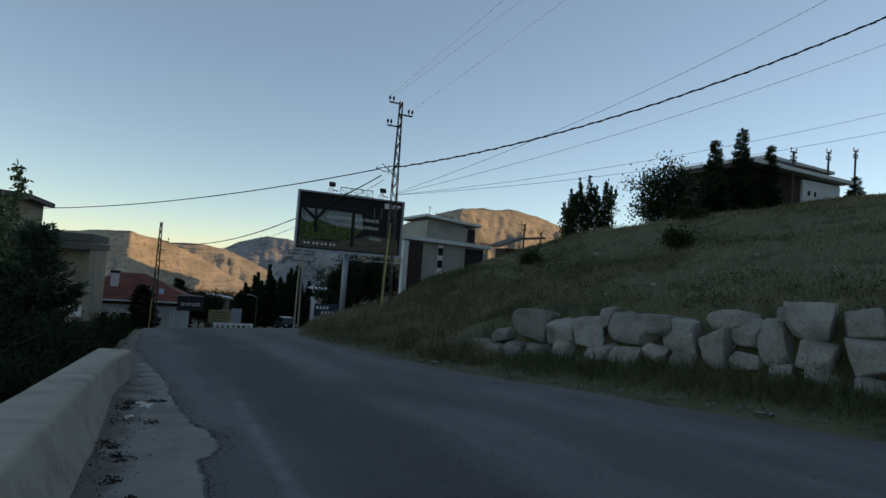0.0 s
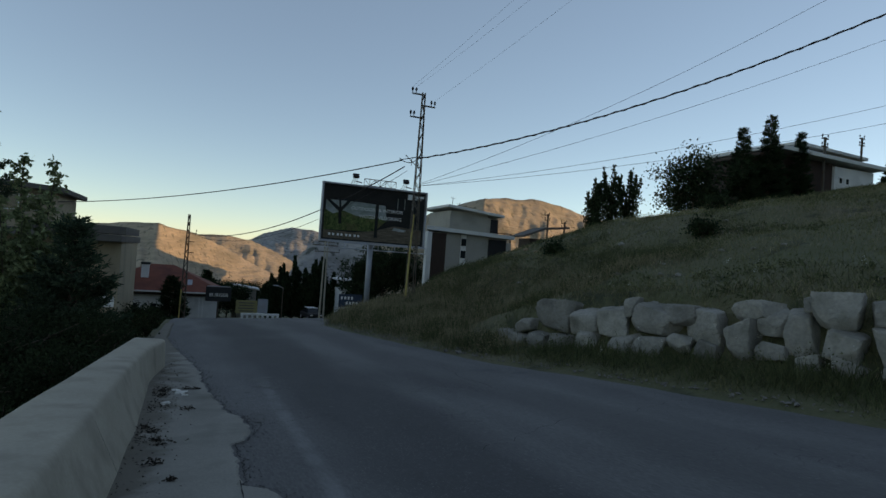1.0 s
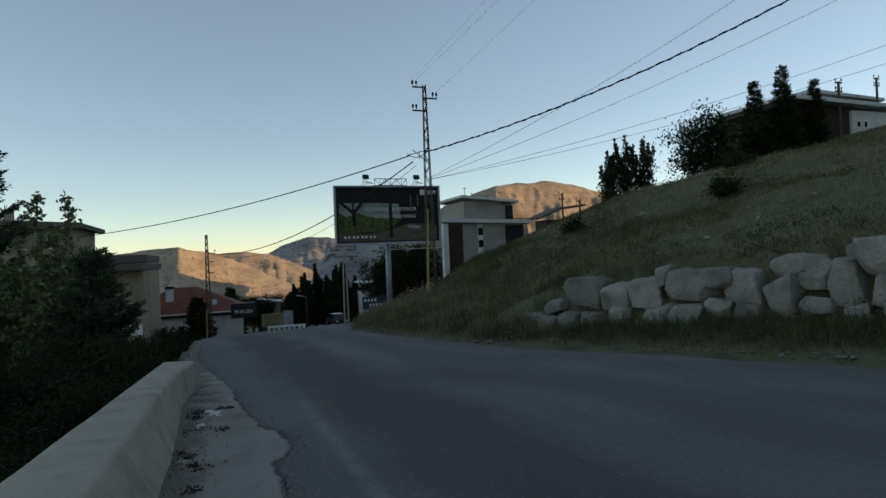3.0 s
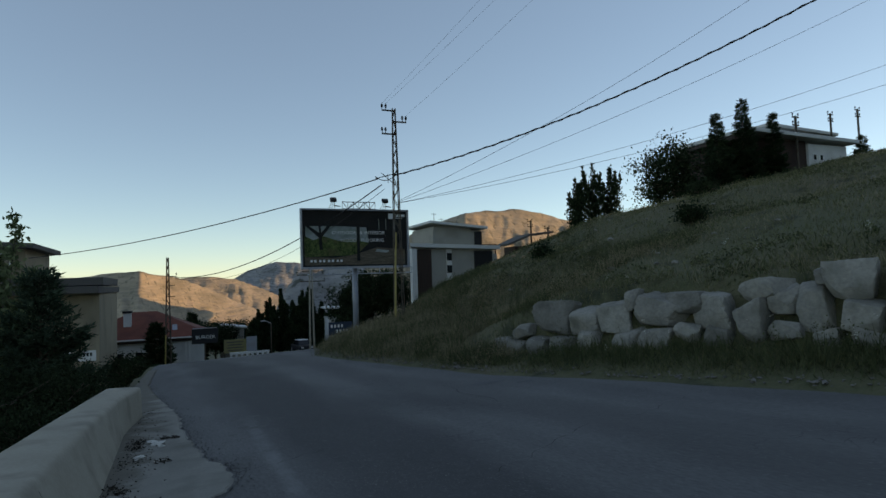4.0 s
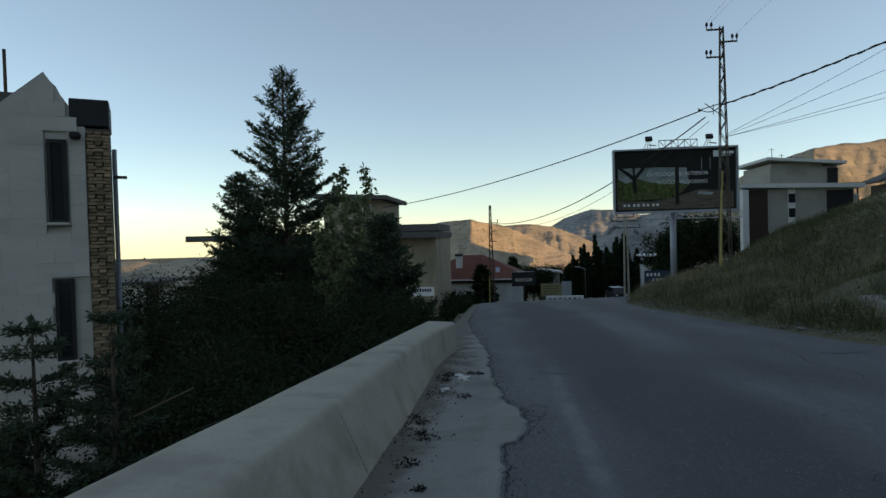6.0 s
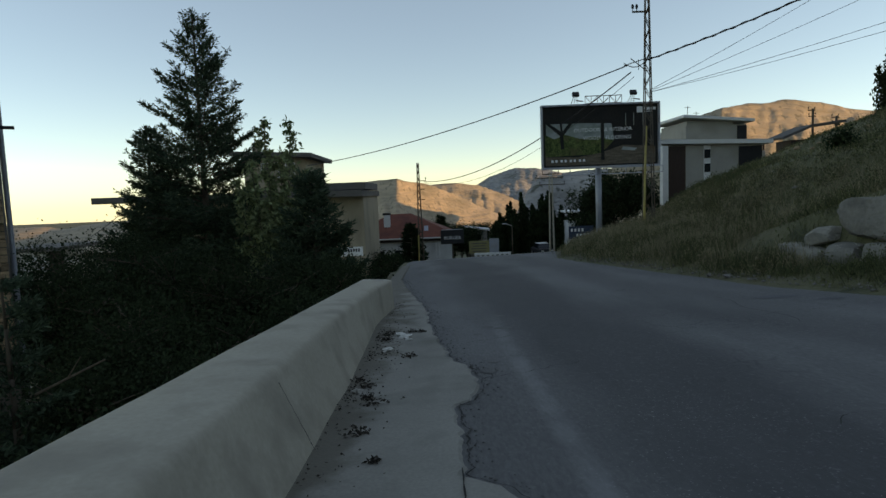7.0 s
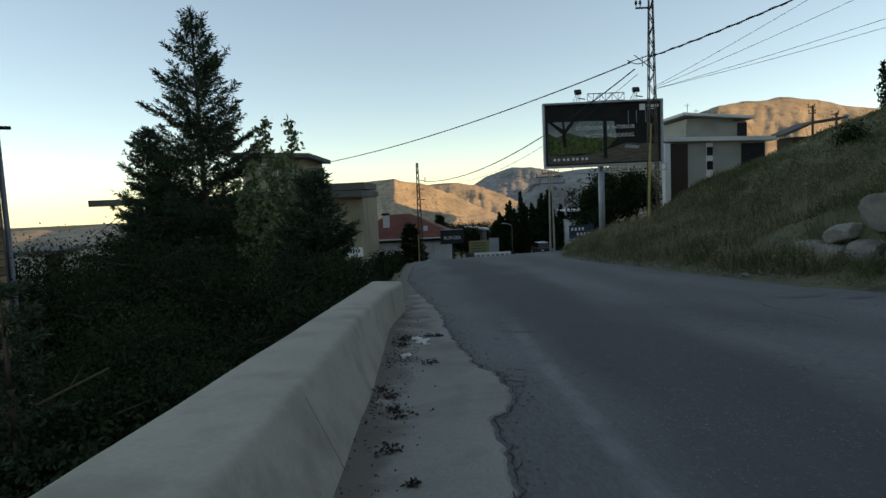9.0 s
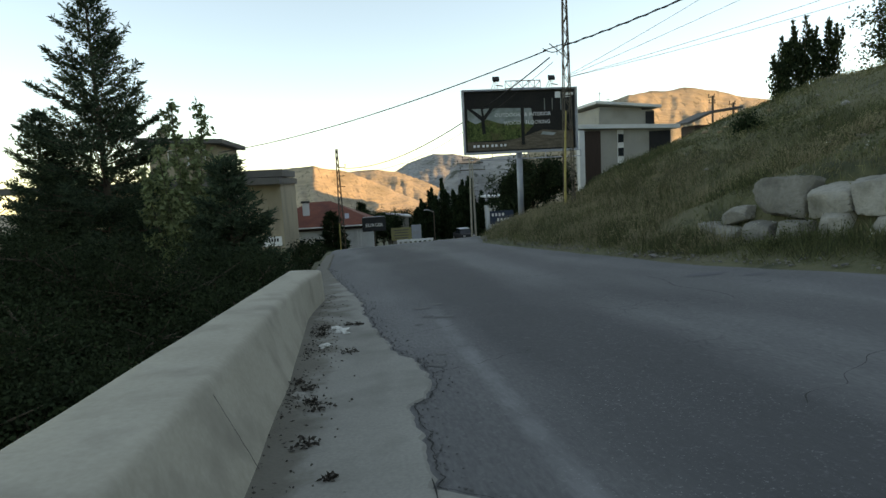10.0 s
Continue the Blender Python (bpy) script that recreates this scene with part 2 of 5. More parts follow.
def foot_dirt(m):
    """Brown soil that lies along the foot of the low wall, with a ragged edge."""
    N, L = m.node_tree.nodes, m.node_tree.links
    p = N["Principled BSDF"]
    col = p.inputs["Base Color"].links[0].from_socket
    geo, sep, n1, ad, mr, mx = (N.new("ShaderNode" + k) for k in ("NewGeometry", "SeparateXYZ", "TexNoise", "Math", "MapRange", "Mix"))
    n1.inputs["Scale"].default_value, n1.inputs["Detail"].default_value = 2.6, 7.0
    ad.operation, mx.data_type = "MULTIPLY_ADD", "RGBA"
    ad.inputs[1].default_value = -1.5
    L.new(geo.outputs["Position"], sep.inputs[0])
    L.new(geo.outputs["Position"], n1.inputs["Vector"])
    L.new(n1.outputs["Fac"], ad.inputs[0])
    L.new(sep.outputs[0], ad.inputs[2])
    for k, v in zip(("From Min", "From Max", "To Min", "To Max"), (-0.55, -0.28, 0.7, 0.0)):
        mr.inputs[k].default_value = v
    L.new(ad.outputs[0], mr.inputs["Value"])
    L.new(mr.outputs[0], mx.inputs[0])
    L.new(col, mx.inputs[6])
    mx.inputs[7].default_value = (0.095, 0.082, 0.062, 1)
    L.new(mx.outputs[2], p.inputs["Base Color"])


foot_dirt(M["slab"])

# ---- shape of the land ----
YZ = ([-400, -60, 5.5, 24, 27, 30, 34, 60, 67, 75, 110, 300, 700, 6000], [10, 3.93, 0, -1.11, -1.30, -1.53, -1.93, -5.2, -5.85, -6.65, -10, -35, -85, -85])
YR = ([-30, 0, 4.5, 7.2, 9.45, 12, 17.5, 22, 25, 30, 40, 60, 75, 120], [15, 10.2, 9.0, 8.35, 7.75, 6.9, 6.3, 5.85, 5.75, 6.7, 9.2, 14, 18, 28])


def smooth(x, lo, hi):
    t = np.clip((x - lo) / (hi - lo), 0, 1)
    return t * t * (3 - 2 * t)


def road_z(x, y):
    return np.interp(y, *YZ) + 0.03 * np.clip(x, -1, 12)


def road_edge(y):
    return np.interp(y, *YR)


def land(x, y):
    """Height of the ground: road bed, falling garden on one side, boulder bank and hill on the other."""
    x, y = np.asarray(x, float), np.asarray(y, float)
    z = road_z(x, y)
    d = x - road_edge(y)
    on_road = (d < -0.02) & (x > -0.5)
    z = z - 0.06 * on_road
    rock = np.interp(d, [0, 1.3, 1.9, 2.3, 14, 33, 60, 400], [0, 0.22, 0.35, 1.5, 4.7, 8.9, 11.2, 24])
    bank = np.interp(d, [0, 1, 4.2, 7, 13.5, 33, 60, 400], [0, 0.25, 1.0, 2.7, 5.2, 9.2, 11.2, 24])
    w = smooth(y, 12.5, 17)
    z = z + np.where(d > 0, rock * (1 - w) + bank * w, 0) * (1 - smooth(y, 75, 140))
    left = np.clip(-0.55 - x, 0, None)
    drop = 2.3 * smooth(left, 0, 1.2) * (1 - 0.3 * smooth(y, 22, 45)) + np.clip(left - 1, 0, 160) * 0.13
    z = z - drop
    # unseen ridge, added out of view to keep the evening sun off the road
    z = z + 85 * np.exp(-((x - 260) / 80) ** 2) * (1 - smooth(y, 95, 160)) * smooth(y, -900, -500)
    return z


def gz(x, y):
    return float(land(x, y))


def obj(name, verts, faces, material, parent=None, label="", shade=False):
    me = bpy.data.meshes.new(name)
    me.from_pydata([tuple(v) for v in verts], [], [tuple(f) for f in faces])
    me.update()
    me.materials.append(material)
    if shade:
        me.polygons.foreach_set("use_smooth", [True] * len(me.polygons))
    ob = new(name, me)
    if parent:
        ob.parent = parent
    return tagged(ob, label) if label else ob


def part(name, bm, material, parent=None, label="", shade=False):
    me = bpy.data.meshes.new(name)
    bm.to_mesh(me)
    bm.free()
    me.materials.append(material)
    if shade:
        me.polygons.foreach_set("use_smooth", [True] * len(me.polygons))
    ob = new(name, me)
    if parent:
        ob.parent = parent
    return tagged(ob, label) if label else ob


def thing(name, at, label, category, group="", rz=0.0):
    ob = new(name)
    ob.matrix_world = pose(*at, 0, 0, rz)
    ob.empty_display_size = 0.2
    return tagged(ob, label, category, group)


def box(bm, c, s, rz=0.0, ry=0.0, rx=0.0, bevel=0.0):
    """A bevelled box of size s about c."""
    made = bmesh.ops.create_cube(bm, size=1.0, matrix=pose(*c, rx, ry, rz) @ Matrix.Diagonal((*s, 1)))
    if bevel:
        edges = list({ed for v in made["verts"] for ed in v.link_edges})
        bmesh.ops.bevel(bm, geom=edges, offset=bevel, segments=1, affect="EDGES")
    return bm


def rod(bm, a, b, r, r2=None, n=8):
    a, b = Vector(a), Vector(b)
    m = Matrix.Translation((a + b) / 2) @ (b - a).to_track_quat("Z", "Y").to_matrix().to_4x4()
    bmesh.ops.create_cone(bm, cap_ends=True, segments=n, radius1=r, radius2=r if r2 is None else r2, depth=(b - a).length, matrix=m)
    return bm


def boxpart(name, c, s, material, parent, label="", bevel=0.01, rz=0.0):
    return part(name, box(bmesh.new(), c, s, rz=rz, bevel=bevel), material, parent, label)


def rodpart(name, a, b, r, material, parent, label="", r2=None, n=8):
    return part(name, rod(bmesh.new(), a, b, r, r2, n), material, parent, label, shade=False)


def grid_faces(nu, nv):
    i = np.arange(nu * nv).reshape(nu, nv)
    return np.stack([i[:-1, :-1], i[1:, :-1], i[1:, 1:], i[:-1, 1:]], -1).reshape(-1, 4).tolist()


rng = np.random.default_rng(7)

# ---- ground, one sheet out to the horizon ----
far = np.geomspace(90, 4800, 24)
xs = np.concatenate([-far[::-1], np.linspace(-75, -3, 40), np.arange(-2.5, 16, 0.3), np.linspace(16.5, 80, 70), far])
ys = np.concatenate([-far[::-1], np.linspace(-75, -2, 26), np.arange(0, 45, 0.5), np.arange(45, 130, 2.0), far[far > 135]])
gx, gy = np.meshgrid(xs, ys, indexing="ij")
gzz = land(gx, gy)
off = (gx > road_edge(gy) + 0.25) | (gx < -0.7)
bumps = np.array([noise.noise((px * 0.35, py * 0.35, 0)) * 0.22 + noise.noise((px * 1.3, py * 1.3, 3)) * 0.09 for px, py in zip(gx.ravel(), gy.ravel())]).reshape(gx.shape)
gzz = gzz + np.where(off, bumps * np.clip(np.abs(gx - road_edge(gy)) * 0.5, 0.15, 1), 0)
ground = obj("ground", np.stack([gx, gy, gzz], -1).reshape(-1, 3), grid_faces(len(xs), len(ys)), M["soil"], shade=True)
tagged(ground, "dry grassy hillside and garden soil beside the road", "ground", kind="structure")



def ground_z(x, y):
    """Height of the ground sheet, bumps and all."""
    i, j = np.clip(np.searchsorted(xs, x) - 1, 0, len(xs) - 2), np.clip(np.searchsorted(ys, y) - 1, 0, len(ys) - 2)
    u, v = (x - xs[i]) / (xs[i + 1] - xs[i]), (y - ys[j]) / (ys[j + 1] - ys[j])
    return (gzz[i, j] * (1 - u) + gzz[i + 1, j] * u) * (1 - v) + (gzz[i, j + 1] * (1 - u) + gzz[i + 1, j + 1] * u) * v


# ---- road ----
ry = np.concatenate([np.arange(-40, 40, 0.4), np.arange(40, 65, 1.0)])
cols = np.linspace(0, 1, 26)
rv = []
for k, u in enumerate(cols):
    for y in ry:
        x1 = road_edge(y) + 0.10 * noise.noise((0, y * 0.9, 5)) + 0.05 * noise.noise((3, y * 4, 5))
        x = -0.4 + u * (x1 + 0.4)
        rv.append((x, y, float(road_z(x, y)) + 0.012 * noise.noise((x * 0.7, y * 0.4, 9)) - (0.05 if k == 25 else 0)))
road = obj("road", rv, grid_faces(26, len(ry)), M["asphalt"], shade=True)
tagged(road, "worn grey asphalt mountain road with faded markings", "road", kind="structure")


# concrete strip with a broken outer edge, between the parapet and the asphalt
YS = ([-40, 4.3, 4.7, 4.85, 5.5, 6.14, 6.48, 7.18, 8.0, 9.0, 10.3, 12.1, 15.2, 16.7, 19, 27], [1.1, 1.38, 1.32, 1.06, 1.12, 1.13, 1.28, 1.3, 1.08, 0.95, 0.84, 0.74, 0.31, 0.13, -0.1, -0.2])


def strip_edge(y):
    return float(np.interp(y, *YS)) + 0.04 * noise.noise((y * 1.1, 2, 7)) + 0.06 * noise.noise((y * 3.7, 8, 1)) + 0.05 * noise.noise((y * 9, 8, 4)) + 0.02 * noise.noise((y * 27, 8, 4))


def strip(name, y0, y1, parent=None):
    yy, vv = np.arange(y0, y1 + 0.01, 0.06), []
    for u in (0, 0.25, 0.5, 0.75, 0.97, 1.0):
        for y in yy:
            x = -0.45 + u * (strip_edge(y) + 0.45)
            vv.append((x, y, float(road_z(x, y)) + (0.022 + 0.006 * noise.noise((x * 2, y * 1.5, 2)) if u < 1 else -0.02)))
    return obj(name, vv, grid_faces(6, len(yy)), M["slab"], parent)


pave = new("pavement")
tagged(pave, "cracked concrete edge strip beside the low wall", "pavement", kind="structure")
for y0, y1 in ((-30, -2.02), (-2.0, 26)):
    strip("slab", y0, y1, pave)

# ---- low concrete parapet ----
wall = new("parapet_wall")
tagged(wall, "low weathered concrete parapet wall along the road", "wall", kind="structure")


def parapet(y0, y1):
    """Leaning front face, worn crease and broad top; the far end bends out towards the road."""
    yy = np.linspace(y0, y1, max(9, int((y1 - y0) * 6)))
    foot = lambda y: float(np.interp(y, [7, 10.4, 11, 12.35], [0.13, 0.03, 0.05, 0.16]))
    crease = lambda y: float(np.interp(y, [8.5, 10.6, 12.35], [-0.085, -0.03, 0.135]))
    back = lambda y: float(np.interp(y, [2, 4, 7, 12.35], [-0.76, -0.71, -0.60, -0.42]))
    # share of the way from foot to crease, step behind the crease, height
    prof = [(-0.15, 0, -0.1), (0.0, 0, 0.02), (0.45, 0, 0.22), (0.85, 0, 0.42), (0.97, 0, 0.485), (1.0, -0.004, 0.508), (1.0, -0.018, 0.532), (1.0, -0.045, 0.548), (1.0, -0.10, 0.556), (1.0, -0.25, 0.566)]
    vv = []
    for k in range(len(prof) + 4):
        for y in yy:
            wob = 0.012 * noise.noise((y * 0.9, 5, 1)) + 0.006 * noise.noise((y * 3.1, k * 0.4, 2)) + 0.002 * noise.noise((y * 11, k * 0.7, 2))
            if k < len(prof):
                u, dx, z = prof[k]
                x = foot(y) + (crease(y) - foot(y)) * u + dx
                z += wob * (0.9 if z > 0.4 else 0)
            else:
                x, z = back(y) + (0.05, 0.012, 0.0, -0.15)[k - len(prof)], (0.572, 0.56, 0.53, -2.6)[k - len(prof)]
            vv.append((x + wob * 0.6, y, float(np.interp(y, *YZ)) + z))
    nv, nu = len(yy), len(prof) + 4
    ff = grid_faces(nu, nv) + [[i * nv for i in range(nu)][::-1], [i * nv + nv - 1 for i in range(nu)]]
    return obj("wall_section", vv, ff, M["concrete"], wall, shade=True)


for y0, y1 in ((-18, -6.31), (-6.3, 12.35)):
    parapet(y0, y1)
jv = []
for k in range(12):
    u = k / 11
    jx, jz = 0.134 - 0.205 * u + 0.006 * noise.noise((k * 0.9, 2, 2)), 0.03 + 0.455 * u
    jw = 0.003 + 0.004 * abs(noise.noise((k * 1.7, 0, 4)))
    jv += [(jx + 0.014, 5.39 - jw + 0.006 * noise.noise((k * 0.6, 0, 9)), jz), (jx + 0.014, 5.39 + jw + 0.006 * noise.noise((k * 0.6, 0, 9)), jz)]
obj("joint", jv, [(2 * k, 2 * k + 1, 2 * k + 3, 2 * k + 2) for k in range(11)], M["dark_gap"], wall)

# ---- mountains ----


def mountain(name, az, el, dist, base, material, label, rough, n=240, m=60):
    """A range with its crest at those bearings and elevations, seen from the road; the face slopes down towards it."""
    aa = np.linspace(az[0], az[-1], n)
    ee, dd = np.interp(aa, az, el), np.interp(aa, *dist)
    vs = []
    for k in range(m):
        v = k / (m - 12)
        for q, w, r in zip(aa, ee, dd):
            top = r * math.tan(radians(w)) + 1.8
            rr = r * (0.76 + 0.24 * v) if v <= 1 else r * (1 + (v - 1) * 1.2)
            px, py = 0.75 + rr * math.sin(radians(q)), 1 + rr * math.cos(radians(q))
            h = base + (top - base) * (v ** 1.15 if v <= 1 else 1 - (v - 1) * 2.2)
            nn = noise.fractal((px / rough * 2.2, py / rough * 2.2, 1.5), 0.9, 2.1, 6) + 0.5 * abs(noise.noise((q * 0.9, v * 1.5, 4)))
            amp = (top - base) * 0.22 * (4 * min(v, 1) * (1 - min(v, 1)) + 0.06)
            h += nn * amp
            vs.append((px, py, h + 1.1 * math.sin(h * 0.75)))
    ob = obj(name, vs, grid_faces(m, n), material, shade=True)
    return tagged(ob, label, "mountain", kind="structure")


mountain("mountain_west", [-40, -37, -34.7, -33.2, -31.7, -30.1, -27, -22, -16, -10, -6.5, -3.6, -0.5, 1.8, 4.2, 6.7, 9.5, 13], [-1.8, -1.5, -1.34, -1.3, -1.65, -1.3, -1.2, 0.0, 0.6, 1.1, 1.45, 1.65, 0.95, 0.0, -1.3, -2.4, -3.6, -5],
         ([-40, -30, -12, -7, -3.6, 2, 13], [2100, 2000, 1500, 1280, 1180, 1500, 2100]), -95, M["mountain"], "bare brown terraced mountainside in evening sun", 500)
mountain("mountain_second", [-6, -1, 1.7, 4.1, 6.7, 9, 12], [0.5, 0.9, 1.05, 0.75, -0.3, -1.5, -3], ([-6, 2, 12], [1900, 2000, 2500]), -95, M["mountain"], "bare brown ridge behind the first mountainside", 600)
mountain("mountain_far", [-4, 1.4, 3.5, 5.2, 7.6, 9.5, 12, 16, 20, 24], [0.2, 0.6, 0.5, 1.5, 2.2, 2.1, 1.6, 1.8, 1.5, 0.5], ([-4, 24], [3400, 3000]), -95, M["far_mountain"], "distant mountain with haze put into its grey colour", 900)
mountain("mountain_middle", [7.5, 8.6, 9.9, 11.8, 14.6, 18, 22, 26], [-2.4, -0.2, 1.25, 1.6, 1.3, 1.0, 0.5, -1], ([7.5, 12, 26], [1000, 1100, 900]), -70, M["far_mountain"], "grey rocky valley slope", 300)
# past bearing 38 it is unseen, raised to shade the western mountain's foot
mountain("mountain_east", [15.5, 18, 20.2, 22.5, 26.3, 30.1, 32.8, 35, 38, 45, 60], [1, 3.2, 4.4, 5.4, 6.45, 6.5, 6.15, 5.2, 4.8, 4.5, 4.5], ([15.5, 22, 25.5, 31, 38, 60], [950, 840, 760, 900, 1250, 1900]), -50, M["mountain"], "rounded bare brown hill with sunlit slopes", 260)

# ---- boulder retaining wall ----
boulders = thing("boulder_wall", (9.6, 9, gz(9.6, 9)), "dry-stacked retaining wall of large pale limestone boulders", "stone wall")


def boulder(c, s, seed, turn=0.0):
    """One quarried block: flat broken faces, blunt corners, pitted skin."""
    bm = bmesh.new()
    bmesh.ops.create_icosphere(bm, subdivisions=4, radius=1.0)
    r = random.Random(seed)
    planes = []
    for q in ((1, 0, 0), (-1, 0, 0), (0, 1, 0), (0, -1, 0), (0, 0, 1), (0, 0, -1)):
        planes.append(((Vector(q) + Vector((r.uniform(-0.3, 0.3), r.uniform(-0.3, 0.3), r.uniform(-0.22, 0.22)))).normalized(), r.uniform(0.86, 1.0)))
    for _ in range(6):
        planes.append((Vector((r.choice((-1, 1)) * r.uniform(0.3, 1), r.choice((-1, 1)) * r.uniform(0.3, 1), r.choice((-1, 1)) * r.uniform(0.3, 1))).normalized(), r.uniform(1.12, 1.5)))
    for _ in range(3):
        planes.append((Vector((-1, r.uniform(-0.7, 0.7), r.uniform(-0.6, 0.7))).normalized(), r.uniform(0.98, 1.25)))
    for v in bm.verts:
        p = v.co.normalized()
        reach = sum((max(0.0, p.dot(q)) / k) ** 30 for q, k in planes) ** (-1 / 30)
        o = Vector((seed * 1.7, seed * 0.6, 0))
        reach *= 1 + 0.03 * noise.noise(p * 1.7 + o) + 0.03 * noise.noise(p * 4 + o) - 0.03 * abs(noise.noise(p * 6 + o)) + 0.012 * noise.noise(p * 16 + o)
        v.co = Vector((p.x * s[0], p.y * s[1], p.z * s[2])) * reach * 0.485
    bmesh.ops.rotate(bm, verts=bm.verts, cent=(0, 0, 0), matrix=Euler((r.uniform(-0.16, 0.16), r.uniform(-0.12, 0.12), turn + r.uniform(-0.2, 0.2))).to_matrix())
    bmesh.ops.recalc_face_normals(bm, faces=bm.faces)
    for e_ in bm.edges:
        e_.smooth = e_.calc_face_angle(0.0) < 0.30
    ob = part("boulder", bm, M["stone"], boulders, shade=True)
    ob.location = Vector(c) - boulders.location
    return ob


# place along the road, height of the middle, length and height of each boulder
UPPER = [(13.57, 0.48, 1.24, 0.34), (12.34, 0.88, 1.5, 0.78), (11.46, 0.84, 1.05, 0.5), (10.79, 0.95, 1.0, 0.66), (10.38, 1.3, 0.38, 0.42), (9.78, 1.06, 1.3, 0.6), (9.27, 1.24, 1.05, 0.45), (8.75, 1.11, 0.98, 0.72), (7.84, 1.46, 0.98, 0.38),
         (7.52, 1.28, 0.56, 0.5), (7.07, 1.19, 0.58, 0.82), (6.9, 1.72, 0.4, 0.32), (6.52, 1.63, 0.78, 0.62), (5.82, 1.64, 0.7, 0.56), (5.05, 1.7, 0.85, 0.6), (4.1, 1.75, 1.0, 0.62), (3.0, 1.8, 1.1, 0.6)]
LOWER = [(13.81, 0.03, 1.15, 0.56), (12.73, 0.16, 1.02, 0.54), (11.97, 0.26, 0.86, 0.5), (11.26, 0.39, 0.78, 0.52), (10.37, 0.39, 0.78, 0.64), (9.75, 0.44, 0.75, 0.64), (9.1, 0.71, 0.62, 0.34), (7.95, 0.95, 0.7, 0.68), (7.39, 0.81, 0.62, 0.32),
         (6.33, 1.07, 0.68, 0.58), (6.22, 0.7, 0.6, 0.36), (5.6, 1.15, 0.75, 0.62), (8.52, 0.58, 0.72, 0.55), (6.85, 0.66, 0.62, 0.38), (4.8, 1.1, 0.85, 0.62), (5.4, 0.64, 0.8, 0.42), (3.8, 1.15, 1.0, 0.62), (4.4, 0.62, 1.0, 0.45)]
for k, (y, z, w, h) in enumerate(UPPER):
    lean = math.atan((road_edge(y + 0.5) - road_edge(y - 0.5)) * -1.0)
    boulder((road_edge(y) + 2.05, y, z), (0.45 + 0.15 * w, w * float(np.interp(y, [6, 9, 12], [0.86, 0.8, 0.72])), h * 0.99), k + 3, lean)
for k, (y, z, w, h) in enumerate(LOWER):
    lean = math.atan((road_edge(y + 0.5) - road_edge(y - 0.5)) * -1.0)
    boulder((road_edge(y) + 1.86, y, z), (0.45 + 0.15 * w, w * float(np.interp(y, [6, 9, 12], [0.86, 0.82, 0.75])), h * 1.0), k + 60, lean)

# ---- advertising billboard ----
BX, BY = 10.1, 34.75
bz = gz(BX, BY)
board = thing("billboard", (BX, BY, bz), "lit-less steel billboard advertising wood flooring on one grey post", "billboard")


def bl(x, y, z):
    return (x - BX, y - BY, z - bz)


X0, X1, Z0, Z1 = 6.98, 13.3, 2.83, 6.12
part("post", rod(bmesh.new(), bl(BX, BY + 0.35, bz - 0.2), bl(BX, BY + 0.35, Z0 + 0.4), 0.17, n=16), M["galv"], board, "grey painted round steel post", shade=True)
boxpart("backing", bl((X0 + X1) / 2, BY + 0.12, (Z0 + Z1) / 2), (X1 - X0, 0.22, Z1 - Z0), M["ad_dark"], board)
fr = bmesh.new()
for c, s in ((((X0 + X1) / 2, BY - 0.03, Z1 + 0.04), (X1 - X0 + 0.2, 0.3, 0.10)), (((X0 + X1) / 2, BY - 0.03, Z0 - 0.05), (X1 - X0 + 0.2, 0.3, 0.12)),
             ((X0 - 0.05, BY - 0.03, (Z0 + Z1) / 2), (0.10, 0.3, Z1 - Z0)), ((X1 + 0.05, BY - 0.03, (Z0 + Z1) / 2), (0.10, 0.3, Z1 - Z0))):
    box(fr, bl(*c), s, bevel=0.015)
part("frame", fr, M["galv"], board, "pale grey metal frame")


def flat(name, x0, x1, z0, z1, material, lift, parent, pts=None):
    """A flat printed shape on the board's face; 0 to 1 across and up."""
    w, h = X1 - X0, Z1 - Z0
    pts = pts or [(x0, z0), (x1, z0), (x1, z1), (x0, z1)]
    y = BY + 0.01 - 0.004 * lift
    return obj(name, [bl(X0 + px * w, y, Z0 + pz * h) for px, pz in pts], [list(range(len(pts)))], material, parent)


sheet = part("poster", box(bmesh.new(), bl((X0 + X1) / 2, BY + 0.012, (Z0 + Z1) / 2), (X1 - X0 - 0.02, 0.01, Z1 - Z0 - 0.02)), M["ad_dark"], board, "dark printed poster of a garden deck")
flat("print_sky", 0.03, 0.62, 0.42, 0.72, M["ad_sky"], 1, sheet)
flat("print_garden", 0, 0, 0, 0, M["ad_green"], 2, sheet, [(0.02, 0.18), (0.5, 0.2), (0.62, 0.42), (0.45, 0.5), (0.33, 0.46), (0.2, 0.54), (0.1, 0.47), (0.02, 0.55)])
flat("print_deck", 0, 0, 0, 0, M["ad_wood"], 3, sheet, [(0.02, 0.03), (0.98, 0.03), (0.98, 0.3), (0.7, 0.34), (0.5, 0.22), (0.3, 0.16), (0.02, 0.18)])
flat("print_roof", 0, 0, 0, 0, M["ad_dark"], 4, sheet, [(0.0, 1.0), (1.0, 1.0), (1.0, 0.42), (0.62, 0.45), (0.6, 0.7), (0.35, 0.72), (0.1, 0.8), (0.0, 0.86)])
flat("print_trunk", 0, 0, 0, 0, M["ad_dark"], 5, sheet, [(0.155, 0.3), (0.185, 0.3), (0.18, 0.52), (0.26, 0.72), (0.23, 0.73), (0.175, 0.6), (0.165, 0.74), (0.15, 0.74), (0.155, 0.6), (0.05, 0.74), (0.03, 0.72), (0.15, 0.52)])
